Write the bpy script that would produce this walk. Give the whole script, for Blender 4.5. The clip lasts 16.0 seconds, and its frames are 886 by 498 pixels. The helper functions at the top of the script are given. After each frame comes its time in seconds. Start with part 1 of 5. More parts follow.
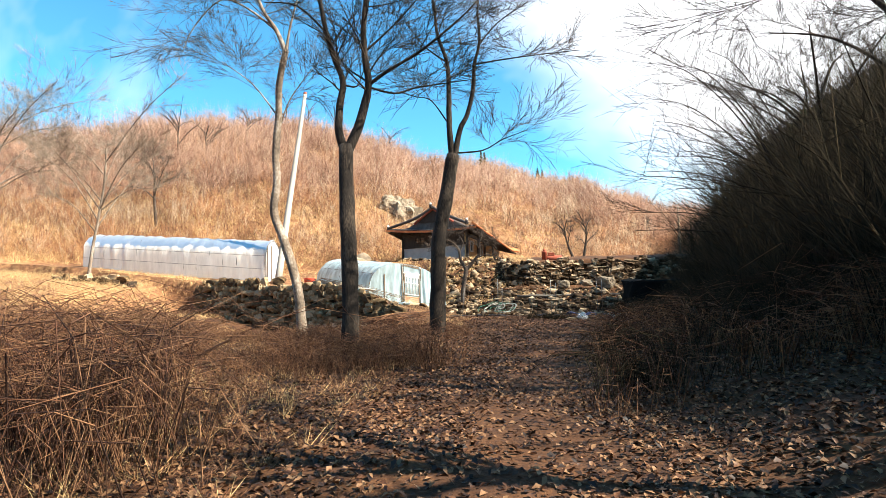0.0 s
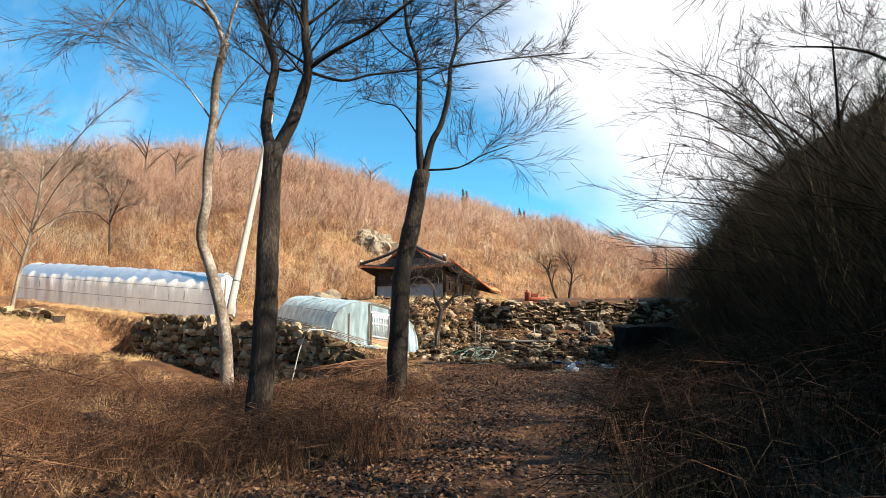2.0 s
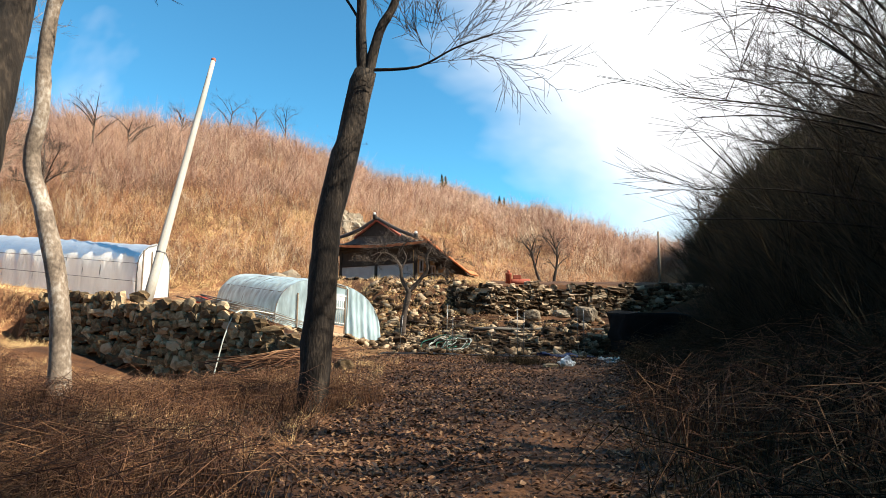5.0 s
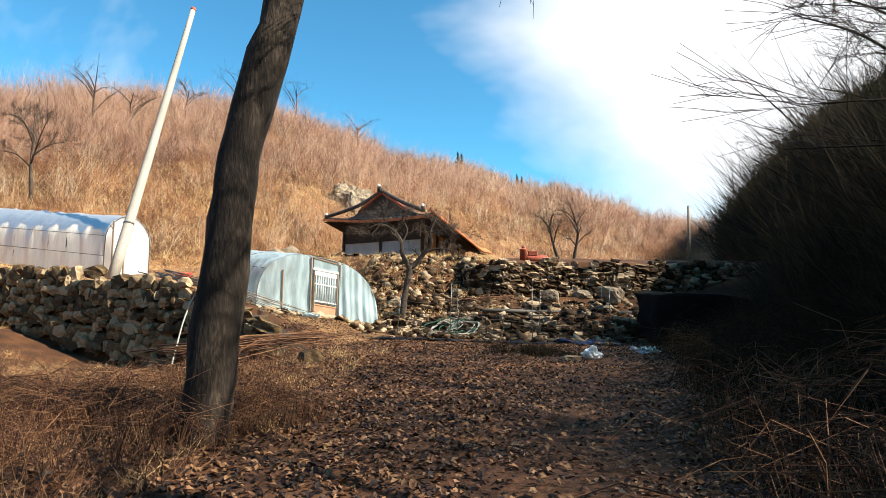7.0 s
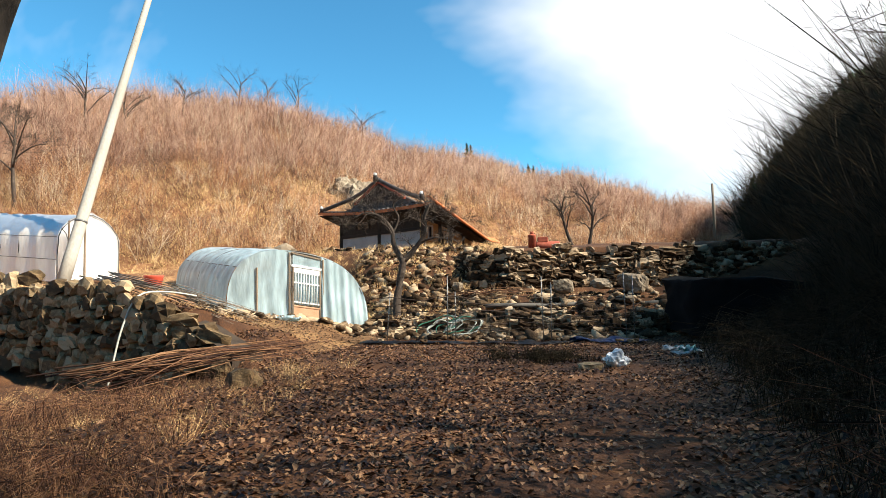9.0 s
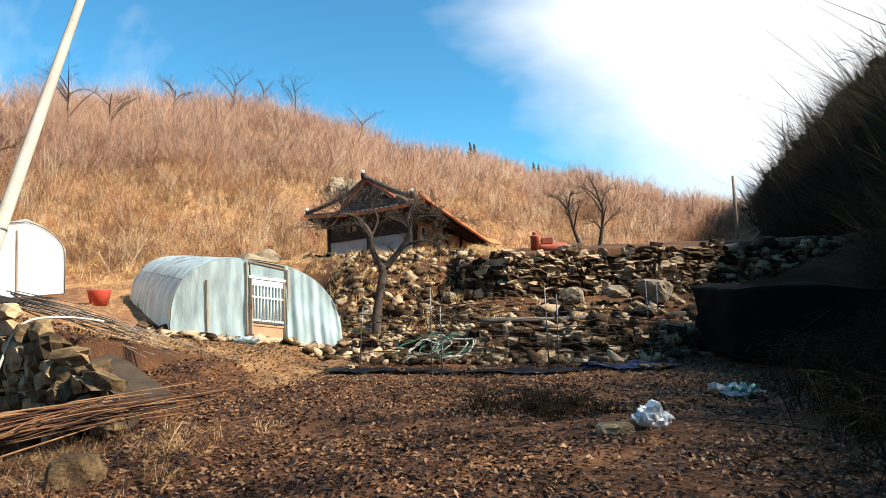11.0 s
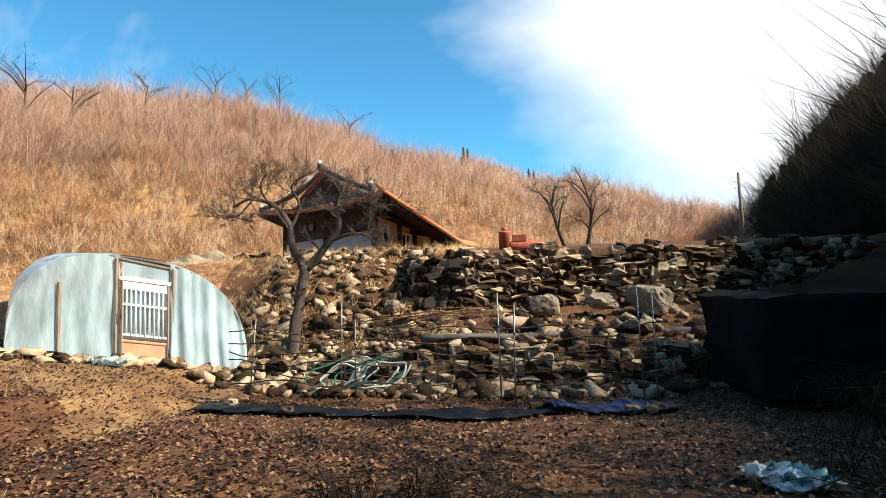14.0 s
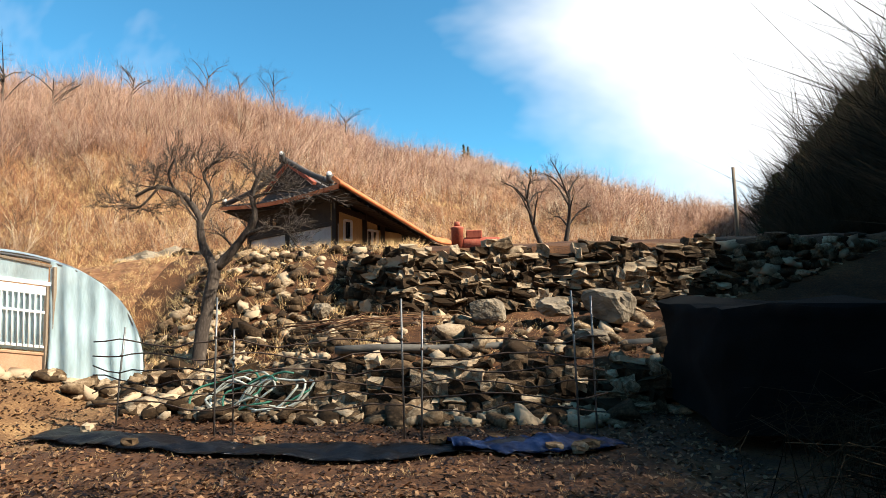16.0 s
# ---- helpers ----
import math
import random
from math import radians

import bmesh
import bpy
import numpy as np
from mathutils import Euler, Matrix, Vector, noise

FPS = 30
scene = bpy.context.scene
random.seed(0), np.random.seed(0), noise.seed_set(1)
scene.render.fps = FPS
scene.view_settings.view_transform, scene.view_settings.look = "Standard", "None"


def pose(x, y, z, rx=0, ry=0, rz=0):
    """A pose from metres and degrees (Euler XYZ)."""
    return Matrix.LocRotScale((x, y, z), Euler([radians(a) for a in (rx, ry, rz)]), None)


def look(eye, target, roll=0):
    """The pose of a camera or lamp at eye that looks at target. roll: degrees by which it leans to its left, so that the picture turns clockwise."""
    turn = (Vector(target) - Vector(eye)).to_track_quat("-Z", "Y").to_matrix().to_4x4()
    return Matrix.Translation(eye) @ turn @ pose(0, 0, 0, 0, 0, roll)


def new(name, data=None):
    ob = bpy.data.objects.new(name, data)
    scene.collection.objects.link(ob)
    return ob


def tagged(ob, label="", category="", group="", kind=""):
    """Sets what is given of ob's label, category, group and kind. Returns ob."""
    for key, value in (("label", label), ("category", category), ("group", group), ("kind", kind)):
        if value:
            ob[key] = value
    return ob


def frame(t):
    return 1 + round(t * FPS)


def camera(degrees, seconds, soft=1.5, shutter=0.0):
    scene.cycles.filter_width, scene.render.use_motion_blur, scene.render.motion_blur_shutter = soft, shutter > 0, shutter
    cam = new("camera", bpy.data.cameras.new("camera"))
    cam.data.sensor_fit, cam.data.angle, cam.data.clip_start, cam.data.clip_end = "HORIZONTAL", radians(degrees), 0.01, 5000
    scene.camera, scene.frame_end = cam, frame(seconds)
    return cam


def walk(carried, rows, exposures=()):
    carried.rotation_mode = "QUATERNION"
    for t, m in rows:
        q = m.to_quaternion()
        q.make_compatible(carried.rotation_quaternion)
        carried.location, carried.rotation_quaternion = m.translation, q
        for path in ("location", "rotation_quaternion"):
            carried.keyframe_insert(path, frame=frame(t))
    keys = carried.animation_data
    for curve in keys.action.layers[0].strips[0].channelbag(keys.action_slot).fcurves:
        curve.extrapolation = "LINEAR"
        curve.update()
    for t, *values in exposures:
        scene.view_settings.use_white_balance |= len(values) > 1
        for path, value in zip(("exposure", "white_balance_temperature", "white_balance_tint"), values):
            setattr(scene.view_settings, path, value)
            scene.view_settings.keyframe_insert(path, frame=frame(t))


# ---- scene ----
cam = camera(76.3, 16.0, soft=0.85)
PATH = [
    (0, (2.93, -4.671, 1.44), (2.689, -2.689, 1.544), -1.1),
    (0.5, (2.939, -3.827, 1.511), (2.72, -1.845, 1.663), -1.0),
    (1, (2.9, -3.049, 1.523), (2.707, -1.069, 1.725), -0.5),
    (1.5, (2.933, -2.365, 1.549), (2.753, -0.39, 1.803), -0.2),
    (2, (2.961, -1.631, 1.565), (2.788, 0.347, 1.805), 0.1),
    (2.5, (2.916, -0.913, 1.477), (2.77, 1.068, 1.71), 0.8),
    (3, (2.921, -0.232, 1.384), (2.804, 1.752, 1.603), 0.8),
    (3.5, (2.952, 0.554, 1.334), (2.845, 2.541, 1.543), 0.8),
    (4, (2.963, 1.403, 1.27), (2.885, 3.39, 1.487), 0.8),
    (6.3, (3.282, 4.578, 1.243), (3.146, 6.567, 1.398), 1.0),
    (6.5, (3.313, 4.921, 1.206), (3.176, 6.911, 1.351), 1.1),
    (7, (3.392, 5.783, 1.195), (3.232, 7.772, 1.332), 1.1),
    (7.5, (3.564, 6.488, 1.222), (3.367, 8.474, 1.353), 0.2),
    (8, (3.601, 7.243, 1.152), (3.402, 9.229, 1.283), 0.3),
    (8.5, (3.654, 7.807, 1.105), (3.461, 9.794, 1.231), -0.1),
    (9, (3.811, 8.513, 1.168), (3.599, 10.498, 1.286), -1.0),
    (11.3, (4.187, 11.907, 1.448), (3.95, 13.889, 1.573), -1.9),
    (11.5, (4.249, 12.19, 1.451), (4.01, 14.171, 1.587), -1.8),
    (12, (4.407, 12.95, 1.424), (4.167, 14.931, 1.563), -1.7),
    (12.5, (4.519, 13.59, 1.408), (4.278, 15.57, 1.546), -1.7),
    (13, (4.635, 14.182, 1.384), (4.386, 16.162, 1.516), -1.7),
    (13.5, (4.793, 14.814, 1.299), (4.553, 16.795, 1.439), -1.9),
    (14, (5.077, 15.299, 1.333), (4.85, 17.28, 1.485), -1.5),
    (14.5, (5.293, 15.789, 1.225), (5.046, 17.766, 1.395), -1.4),
    (15, (5.617, 16.314, 1.192), (5.365, 18.291, 1.363), -1.6),
    (15.5, (6.091, 16.731, 1.288), (5.867, 18.713, 1.43), -1.5),
    (16, (6.433, 17.211, 1.391), (6.186, 19.19, 1.539), -1.1),
]
walk(cam, [(t, look(eye, target, roll)) for t, eye, target, roll in PATH], [(0, 1.75), (0.8, 1.55), (2, 1.36), (16, 1.32)])

# ---------------------------------------------------------------- light
SUN_AZ, SUN_EL = 103.0, 42.0     # degrees clockwise from +y, and above the horizon
world = bpy.data.worlds.new("world")
scene.world = world
world.use_nodes = True
wn, wl = world.node_tree.nodes, world.node_tree.links
wn.clear()
sky = wn.new("ShaderNodeTexSky")
sky.sky_type = "NISHITA"
sky.sun_disc = False
sky.sun_elevation, sky.sun_rotation = radians(SUN_EL), radians(SUN_AZ)
sky.altitude, sky.air_density, sky.dust_density, sky.ozone_density = 300, 1.0, 0.4, 1.2
bg = wn.new("ShaderNodeBackground")
bg.inputs["Strength"].default_value = 0.05
out = wn.new("ShaderNodeOutputWorld")
# thin high cloud drawn out in streaks, thickest in one set direction ahead right
tc = wn.new("ShaderNodeTexCoord")
mp = wn.new("ShaderNodeMapping")
mp.inputs["Rotation"].default_value = (0.35, 0.6, 0.75)
mp.inputs["Scale"].default_value = (0.9, 3.2, 1.6)
nz = wn.new("ShaderNodeTexNoise")
nz.inputs["Scale"].default_value, nz.inputs["Detail"].default_value, nz.inputs["Roughness"].default_value = 1.6, 5, 0.55
dt = wn.new("ShaderNodeVectorMath")
dt.operation = "DOT_PRODUCT"
dt.inputs[1].default_value = (0.511, 0.757, 0.407)
far_ = wn.new("ShaderNodeMapRange")
far_.interpolation_type = "SMOOTHSTEP"
far_.inputs["From Min"].default_value, far_.inputs["From Max"].default_value = 0.80, 1.0
sm = wn.new("ShaderNodeMath")
sm.operation = "MULTIPLY_ADD"
sm.inputs[1].default_value = 0.6
rp = wn.new("ShaderNodeValToRGB")
rp.color_ramp.elements[0].position, rp.color_ramp.elements[1].position = 0.58, 1.22
mx = wn.new("ShaderNodeMix")
mx.data_type = "RGBA"
mx.inputs[7].default_value = (10.0, 10.2, 10.4, 1)
wl.new(tc.outputs["Generated"], mp.inputs[0])
wl.new(mp.outputs[0], nz.inputs["Vector"])
wl.new(tc.outputs["Generated"], dt.inputs[0])
wl.new(dt.outputs["Value"], far_.inputs["Value"])
wl.new(far_.outputs[0], sm.inputs[0])
wl.new(nz.outputs["Fac"], sm.inputs[2])
wl.new(sm.outputs[0], rp.inputs[0])
wl.new(rp.outputs[0], mx.inputs[0])
clear_ = wn.new("ShaderNodeMix")      # dry winter air: a deep clear blue
clear_.data_type, clear_.blend_type = "RGBA", "MULTIPLY"
clear_.inputs[0].default_value = 1.0
clear_.inputs[7].default_value = (0.64, 1.58, 1.78, 1)
wl.new(sky.outputs[0], clear_.inputs[6])
wl.new(clear_.outputs[2], mx.inputs[6])
wl.new(mx.outputs[2], bg.inputs[0])
wl.new(bg.outputs[0], out.inputs[0])
sun = new("sun", bpy.data.lights.new("sun", "SUN"))
sun.data.energy, sun.data.angle, sun.data.color = 5.0, radians(0.5), (1.0, 0.95, 0.82)
_s = Vector((math.sin(radians(SUN_AZ)) * math.cos(radians(SUN_EL)), math.cos(radians(SUN_AZ)) * math.cos(radians(SUN_EL)), math.sin(radians(SUN_EL))))
sun.matrix_world = look(_s * 60, (0, 0, 0))

# ---------------------------------------------------------------- materials
def mat(name, stops, scale=4.0, rough=0.9, bump=0.3, fine=30.0, metal=0.0, pieces=0.0, bump_dist=0.02, stretch=(1, 1, 1), spec=0.3):
    """A rough surface: colour stops over noise at two scales, relief, and per-piece variation."""
    m = bpy.data.materials.new(name)
    m.use_nodes = True
    n, l = m.node_tree.nodes, m.node_tree.links
    p = n["Principled BSDF"]
    p.inputs["Roughness"].default_value, p.inputs["Metallic"].default_value = rough, metal
    p.inputs["Specular IOR Level"].default_value = spec
    tc = n.new("ShaderNodeTexCoord")
    mp = n.new("ShaderNodeMapping")
    mp.inputs["Scale"].default_value = stretch
    l.new(tc.outputs["Object"], mp.inputs[0])
    a, b = n.new("ShaderNodeTexNoise"), n.new("ShaderNodeTexNoise")
    a.inputs["Scale"].default_value, a.inputs["Detail"].default_value = scale, 4
    b.inputs["Scale"].default_value, b.inputs["Detail"].default_value = fine, 5
    for k in (a, b):
        l.new(mp.outputs[0], k.inputs["Vector"])
    mixf = n.new("ShaderNodeMath")
    mixf.operation = "MULTIPLY_ADD"
    mixf.inputs[1].default_value = 0.45
    l.new(b.outputs["Fac"], mixf.inputs[0])
    half = n.new("ShaderNodeMath")
    half.operation = "MULTIPLY"
    half.inputs[1].default_value = 0.55
    l.new(a.outputs["Fac"], half.inputs[0])
    l.new(half.outputs[0], mixf.inputs[2])
    fac = mixf.outputs[0]
    if pieces:
        oi, ge = n.new("ShaderNodeObjectInfo"), n.new("ShaderNodeNewGeometry")
        ad = n.new("ShaderNodeMath")
        l.new(oi.outputs["Random"], ad.inputs[0])
        l.new(ge.outputs["Random Per Island"], ad.inputs[1])
        fr = n.new("ShaderNodeMath")
        fr.operation = "FRACT"
        l.new(ad.outputs[0], fr.inputs[0])
        sh = n.new("ShaderNodeMath")
        sh.operation = "MULTIPLY_ADD"
        sh.inputs[1].default_value = pieces
        l.new(fr.outputs[0], sh.inputs[0])
        of = n.new("ShaderNodeMath")
        of.operation = "SUBTRACT"
        of.inputs[1].default_value = pieces / 2
        l.new(fac, of.inputs[0])
        l.new(of.outputs[0], sh.inputs[2])
        fac = sh.outputs[0]
    r = n.new("ShaderNodeValToRGB")
    e = r.color_ramp.elements
    lo, hi = 0.3, 0.7
    for i, c in enumerate(stops):
        pos = lo + (hi - lo) * i / max(1, len(stops) - 1)
        k = e[i] if i < 2 else e.new(pos)
        k.position, k.color = pos, (*c, 1)
    l.new(fac, r.inputs[0])
    l.new(r.outputs[0], p.inputs["Base Color"])
    if bump:
        bp = n.new("ShaderNodeBump")
        bp.inputs["Strength"].default_value, bp.inputs["Distance"].default_value = bump, bump_dist
        l.new(mixf.outputs[0], bp.inputs["Height"])
        l.new(bp.outputs[0], p.inputs["Normal"])
    return m


def film_material(name, tint, clear, rough=0.45, wrinkle_shade=0.55):
    """Milky polythene: part diffuse, part translucent, a little see-through and glossy."""
    m = bpy.data.materials.new(name)
    m.use_nodes = True
    n, l = m.node_tree.nodes, m.node_tree.links
    n.clear()
    o = n.new("ShaderNodeOutputMaterial")
    tc = n.new("ShaderNodeTexCoord")
    no = n.new("ShaderNodeTexNoise")
    no.inputs["Scale"].default_value, no.inputs["Detail"].default_value = 1.6, 6
    st = n.new("ShaderNodeMapping")
    st.inputs["Scale"].default_value, st.inputs["Rotation"].default_value = (2.2, 2.2, 0.6), (0.0, 0.3, 0.0)
    l.new(tc.outputs["Object"], st.inputs[0])
    l.new(st.outputs[0], no.inputs["Vector"])
    # darker streaks in the colour stand in for shading of the wrinkles
    r = n.new("ShaderNodeValToRGB")
    r.color_ramp.elements[0].position, r.color_ramp.elements[1].position = 0.32, 0.68
    r.color_ramp.elements[0].color = (*[c * wrinkle_shade for c in tint], 1)
    r.color_ramp.elements[1].color = (*tint, 1)
    l.new(no.outputs["Fac"], r.inputs[0])
    d, t, g, tr = (n.new("ShaderNodeBsdf" + k) for k in ("Diffuse", "Translucent", "Glossy", "Transparent"))
    for k in (d, t):
        l.new(r.outputs[0], k.inputs[0])
    g.inputs["Roughness"].default_value = rough
    m1, m2, m3 = (n.new("ShaderNodeMixShader") for _ in range(3))
    m1.inputs[0].default_value = 0.5
    l.new(d.outputs[0], m1.inputs[1])
    l.new(t.outputs[0], m1.inputs[2])
    m2.inputs[0].default_value = clear
    l.new(m1.outputs[0], m2.inputs[1])
    l.new(tr.outputs[0], m2.inputs[2])
    fr = n.new("ShaderNodeFresnel")
    fr.inputs["IOR"].default_value = 1.13
    l.new(fr.outputs[0], m3.inputs[0])
    l.new(m2.outputs[0], m3.inputs[1])
    l.new(g.outputs[0], m3.inputs[2])
    bp = n.new("ShaderNodeBump")
    bp.inputs["Strength"].default_value, bp.inputs["Distance"].default_value = 0.9, 0.06
    l.new(no.outputs["Fac"], bp.inputs["Height"])
    for k in (d, t, g):
        l.new(bp.outputs[0], k.inputs["Normal"])
    l.new(m3.outputs[0], o.inputs[0])
    return m


M_GROUND = mat("leafy_earth", [(0.01496, 0.00544, 0.00204), (0.0612, 0.02312, 0.00748), (0.1428, 0.05984, 0.01972)], 1.3, 0.95, 0.8, 22, bump_dist=0.05)
M_SLOPE = mat("dry_grass_slope", [(0.06, 0.024, 0.011), (0.19, 0.085, 0.036), (0.42, 0.24, 0.10)], 0.35, 0.95, 0.9, 3.5, bump_dist=0.3)
M_PALE = mat("trodden_straw", [(0.051, 0.02295, 0.00935), (0.136, 0.068, 0.02805), (0.306, 0.1785, 0.0748)], 1.6, 0.95, 0.7, 26, bump_dist=0.04)
M_LEAF = mat("fallen_leaves", [(0.0132, 0.00495, 0.002112), (0.0495, 0.01848, 0.00693), (0.0924, 0.03564, 0.0132), (0.198, 0.1023, 0.0462)], 2, 0.6, 0.2, 40, pieces=0.75)
M_STRAW = mat("dry_grass", [(0.20, 0.09, 0.035), (0.42, 0.24, 0.10), (0.62, 0.43, 0.20)], 1.0, 0.8, 0.0, 9, pieces=0.6)
M_BRUSH = mat("brown_brush", [(0.0324, 0.01224, 0.00648), (0.108, 0.0432, 0.01944), (0.216, 0.108, 0.0504)], 1.0, 0.85, 0.0, 9, pieces=0.6)
M_SCRUB = mat("hill_scrub", [(0.08, 0.027, 0.012), (0.31, 0.115, 0.048), (0.56, 0.31, 0.15)], 0.12, 0.9, 0.0, 0.8, pieces=0.5)
M_WOODS = mat("leafless_woods", [(0.08, 0.036, 0.023), (0.25, 0.13, 0.083), (0.42, 0.265, 0.185)], 0.1, 0.9, 0.0, 0.7, pieces=0.5)
M_SAPLING = mat("pale_saplings", [(0.22, 0.13, 0.075), (0.44, 0.31, 0.2), (0.62, 0.49, 0.34)], 0.15, 0.9, 0.0, 1.0, pieces=0.5)
# right bank's deep shade put into the stem colour; dead weeds share it
M_SHADE = mat("shade_dark_stems", [(0.0098, 0.0077, 0.0049), (0.028, 0.021, 0.0126), (0.0525, 0.0385, 0.0224)], 0.3, 0.95, 0.0, 2, pieces=0.5, spec=0.05)
M_PINE = mat("pine_needles", [(0.012, 0.022, 0.010), (0.03, 0.05, 0.022)], 0.5, 0.9, 0.0, 4, pieces=0.4, spec=0.05)
M_BARK = mat("dark_bark", [(0.005, 0.0035, 0.0025), (0.02, 0.0135, 0.009), (0.085, 0.06, 0.04)], 3, 0.95, 1.0, 34, bump_dist=0.03, stretch=(1, 1, 0.28))
M_PALEBARK = mat("pale_bark", [(0.05, 0.035, 0.025), (0.19, 0.14, 0.10), (0.46, 0.40, 0.33)], 2.2, 0.9, 0.7, 22, bump_dist=0.02, stretch=(1, 1, 0.6))
M_GREYBARK = mat("grey_bark", [(0.018, 0.012, 0.009), (0.055, 0.039, 0.029), (0.15, 0.112, 0.085)], 4, 0.95, 0.8, 30, bump_dist=0.02, stretch=(1, 1, 0.4))
M_STONE = mat("field_stone", [(0.06, 0.036, 0.016), (0.15, 0.093, 0.042), (0.25, 0.163, 0.08), (0.37, 0.265, 0.155)], 3, 0.9, 0.8, 18, pieces=0.5, bump_dist=0.03)
M_STONE_BACK = mat("grey_fieldstone", [(0.028, 0.016, 0.008), (0.075, 0.045, 0.024), (0.165, 0.108, 0.062), (0.37, 0.265, 0.168)], 3, 0.92, 0.8, 18, pieces=0.6, bump_dist=0.03, spec=0.12)
M_ROCK = mat("cliff_rock", [(0.07, 0.05, 0.033), (0.19, 0.142, 0.095), (0.36, 0.29, 0.2)], 0.6, 0.9, 1.0, 4, bump_dist=0.3)
M_CORE = mat("wall_core_earth", [(0.02, 0.014, 0.01), (0.06, 0.04, 0.026)], 4, 1.0, 0.5, 30)
M_CONC = mat("pole_concrete", [(0.27, 0.24, 0.195), (0.44, 0.40, 0.34)], 1.2, 0.85, 0.3, 25, stretch=(1, 1, 0.3))
M_FILM = film_material("pale_blue_film", (0.74, 0.91, 0.94), 0.12)
M_FILMW = film_material("white_film", (0.96, 0.93, 0.88), 0.015, 0.5, 0.85)
M_GALV = mat("galvanised_steel", [(0.10, 0.095, 0.09), (0.22, 0.21, 0.2)], 6, 0.45, 0.1, 60, metal=0.7)
M_WHITE = mat("white_paint", [(0.62, 0.60, 0.56), (0.82, 0.80, 0.76)], 5, 0.6, 0.1, 40)
M_WOOD = mat("weathered_timber", [(0.10, 0.065, 0.04), (0.22, 0.16, 0.11), (0.34, 0.27, 0.2)], 3, 0.9, 0.5, 40, stretch=(6, 6, 0.6))
M_DARKWOOD = mat("dark_house_timber", [(0.015, 0.011, 0.008), (0.05, 0.035, 0.025)], 3, 0.85, 0.4, 40)
M_PANEL = mat("orange_door_panel", [(0.42, 0.22, 0.12), (0.58, 0.36, 0.22)], 3, 0.7, 0.2, 40)
M_RUST = mat("rusty_orange_sheet", [(0.22, 0.055, 0.02), (0.48, 0.14, 0.045), (0.62, 0.24, 0.09)], 2, 0.7, 0.3, 18)
M_TILE = mat("dark_roof_tile", [(0.018, 0.016, 0.016), (0.06, 0.05, 0.045), (0.12, 0.10, 0.085)], 2, 0.8, 0.5, 20, pieces=0.3)
M_PLASTER = mat("grey_lime_plaster", [(0.30, 0.28, 0.26), (0.46, 0.43, 0.40)], 1.5, 0.95, 0.3, 20)
M_YELLOW = mat("ochre_mud_plaster", [(0.42, 0.27, 0.11), (0.62, 0.43, 0.2)], 1.5, 0.95, 0.4, 20)
M_GLASS = mat("dark_window_glass", [(0.012, 0.012, 0.014), (0.03, 0.03, 0.034)], 3, 0.15, 0.0, 20, spec=0.5)
M_REDRUST = mat("rusty_red_iron", [(0.16, 0.03, 0.016), (0.34, 0.075, 0.04), (0.42, 0.14, 0.075)], 3, 0.75, 0.3, 25)
M_REDPLASTIC = mat("red_plastic", [(0.42, 0.055, 0.03), (0.52, 0.09, 0.05)], 3, 0.5, 0.05, 30)
M_PIPE = mat("grey_pipe", [(0.05, 0.042, 0.034), (0.14, 0.12, 0.098)], 2, 0.7, 0.2, 20, stretch=(0.5, 1, 1))
M_BLACK = mat("black_mulch_film", [(0.006, 0.006, 0.008), (0.02, 0.021, 0.026)], 3, 0.35, 0.5, 14, bump_dist=0.04)
M_BLUE = mat("blue_tarp", [(0.006, 0.016, 0.06), (0.018, 0.045, 0.14)], 3, 0.45, 0.6, 12, bump_dist=0.04)
M_BAG = mat("white_sack", [(0.58, 0.57, 0.56), (0.85, 0.84, 0.82)], 4, 0.6, 0.6, 16, bump_dist=0.03)
M_TEAL = mat("teal_plastic", [(0.10, 0.32, 0.34), (0.3, 0.52, 0.52)], 4, 0.5, 0.3, 20)
M_HOSE = mat("pale_hose", [(0.36, 0.36, 0.3), (0.58, 0.56, 0.47)], 4, 0.5, 0.1, 20)
M_GREENHOSE = mat("green_hose", [(0.03, 0.13, 0.08), (0.07, 0.22, 0.14)], 4, 0.5, 0.1, 20)
M_WIRE = mat("rusty_wire", [(0.035, 0.022, 0.016), (0.09, 0.055, 0.038)], 4, 0.8, 0.0, 20)
# black cloth, made darker and duller to carry the shed's shade
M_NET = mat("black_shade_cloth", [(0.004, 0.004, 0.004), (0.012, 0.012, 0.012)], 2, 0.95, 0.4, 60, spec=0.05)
# slope floor with the right hill's shade put into its colour
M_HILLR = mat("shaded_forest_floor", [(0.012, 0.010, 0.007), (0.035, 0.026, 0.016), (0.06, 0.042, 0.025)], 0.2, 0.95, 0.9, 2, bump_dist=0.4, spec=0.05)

# ---------------------------------------------------------------- mesh helpers
def fast_mesh(name, verts, faces, material, smooth=False):
    """A mesh object from arrays; all faces have the same number of corners."""
    v = np.asarray(verts, np.float32).reshape(-1, 3)
    f = np.asarray(faces, np.int32)
    k = f.shape[1]
    me = bpy.data.meshes.new(name)
    me.vertices.add(len(v))
    me.vertices.foreach_set("co", v.ravel())
    me.loops.add(f.size)
    me.loops.foreach_set("vertex_index", f.ravel())
    me.polygons.add(len(f))
    me.polygons.foreach_set("loop_start", np.arange(0, f.size, k, dtype=np.int32))
    if smooth:
        me.polygons.foreach_set("use_smooth", np.ones(len(f), bool))
    me.update(calc_edges=True)
    me.materials.append(material)
    return new(name, me)


def child(ob, parent):
    ob.parent = parent
    return ob


def part(name, bm, material, parent=None, label=""):
    """Links a bmesh as one mesh object under a thing or a part."""
    me = bpy.data.meshes.new(name)
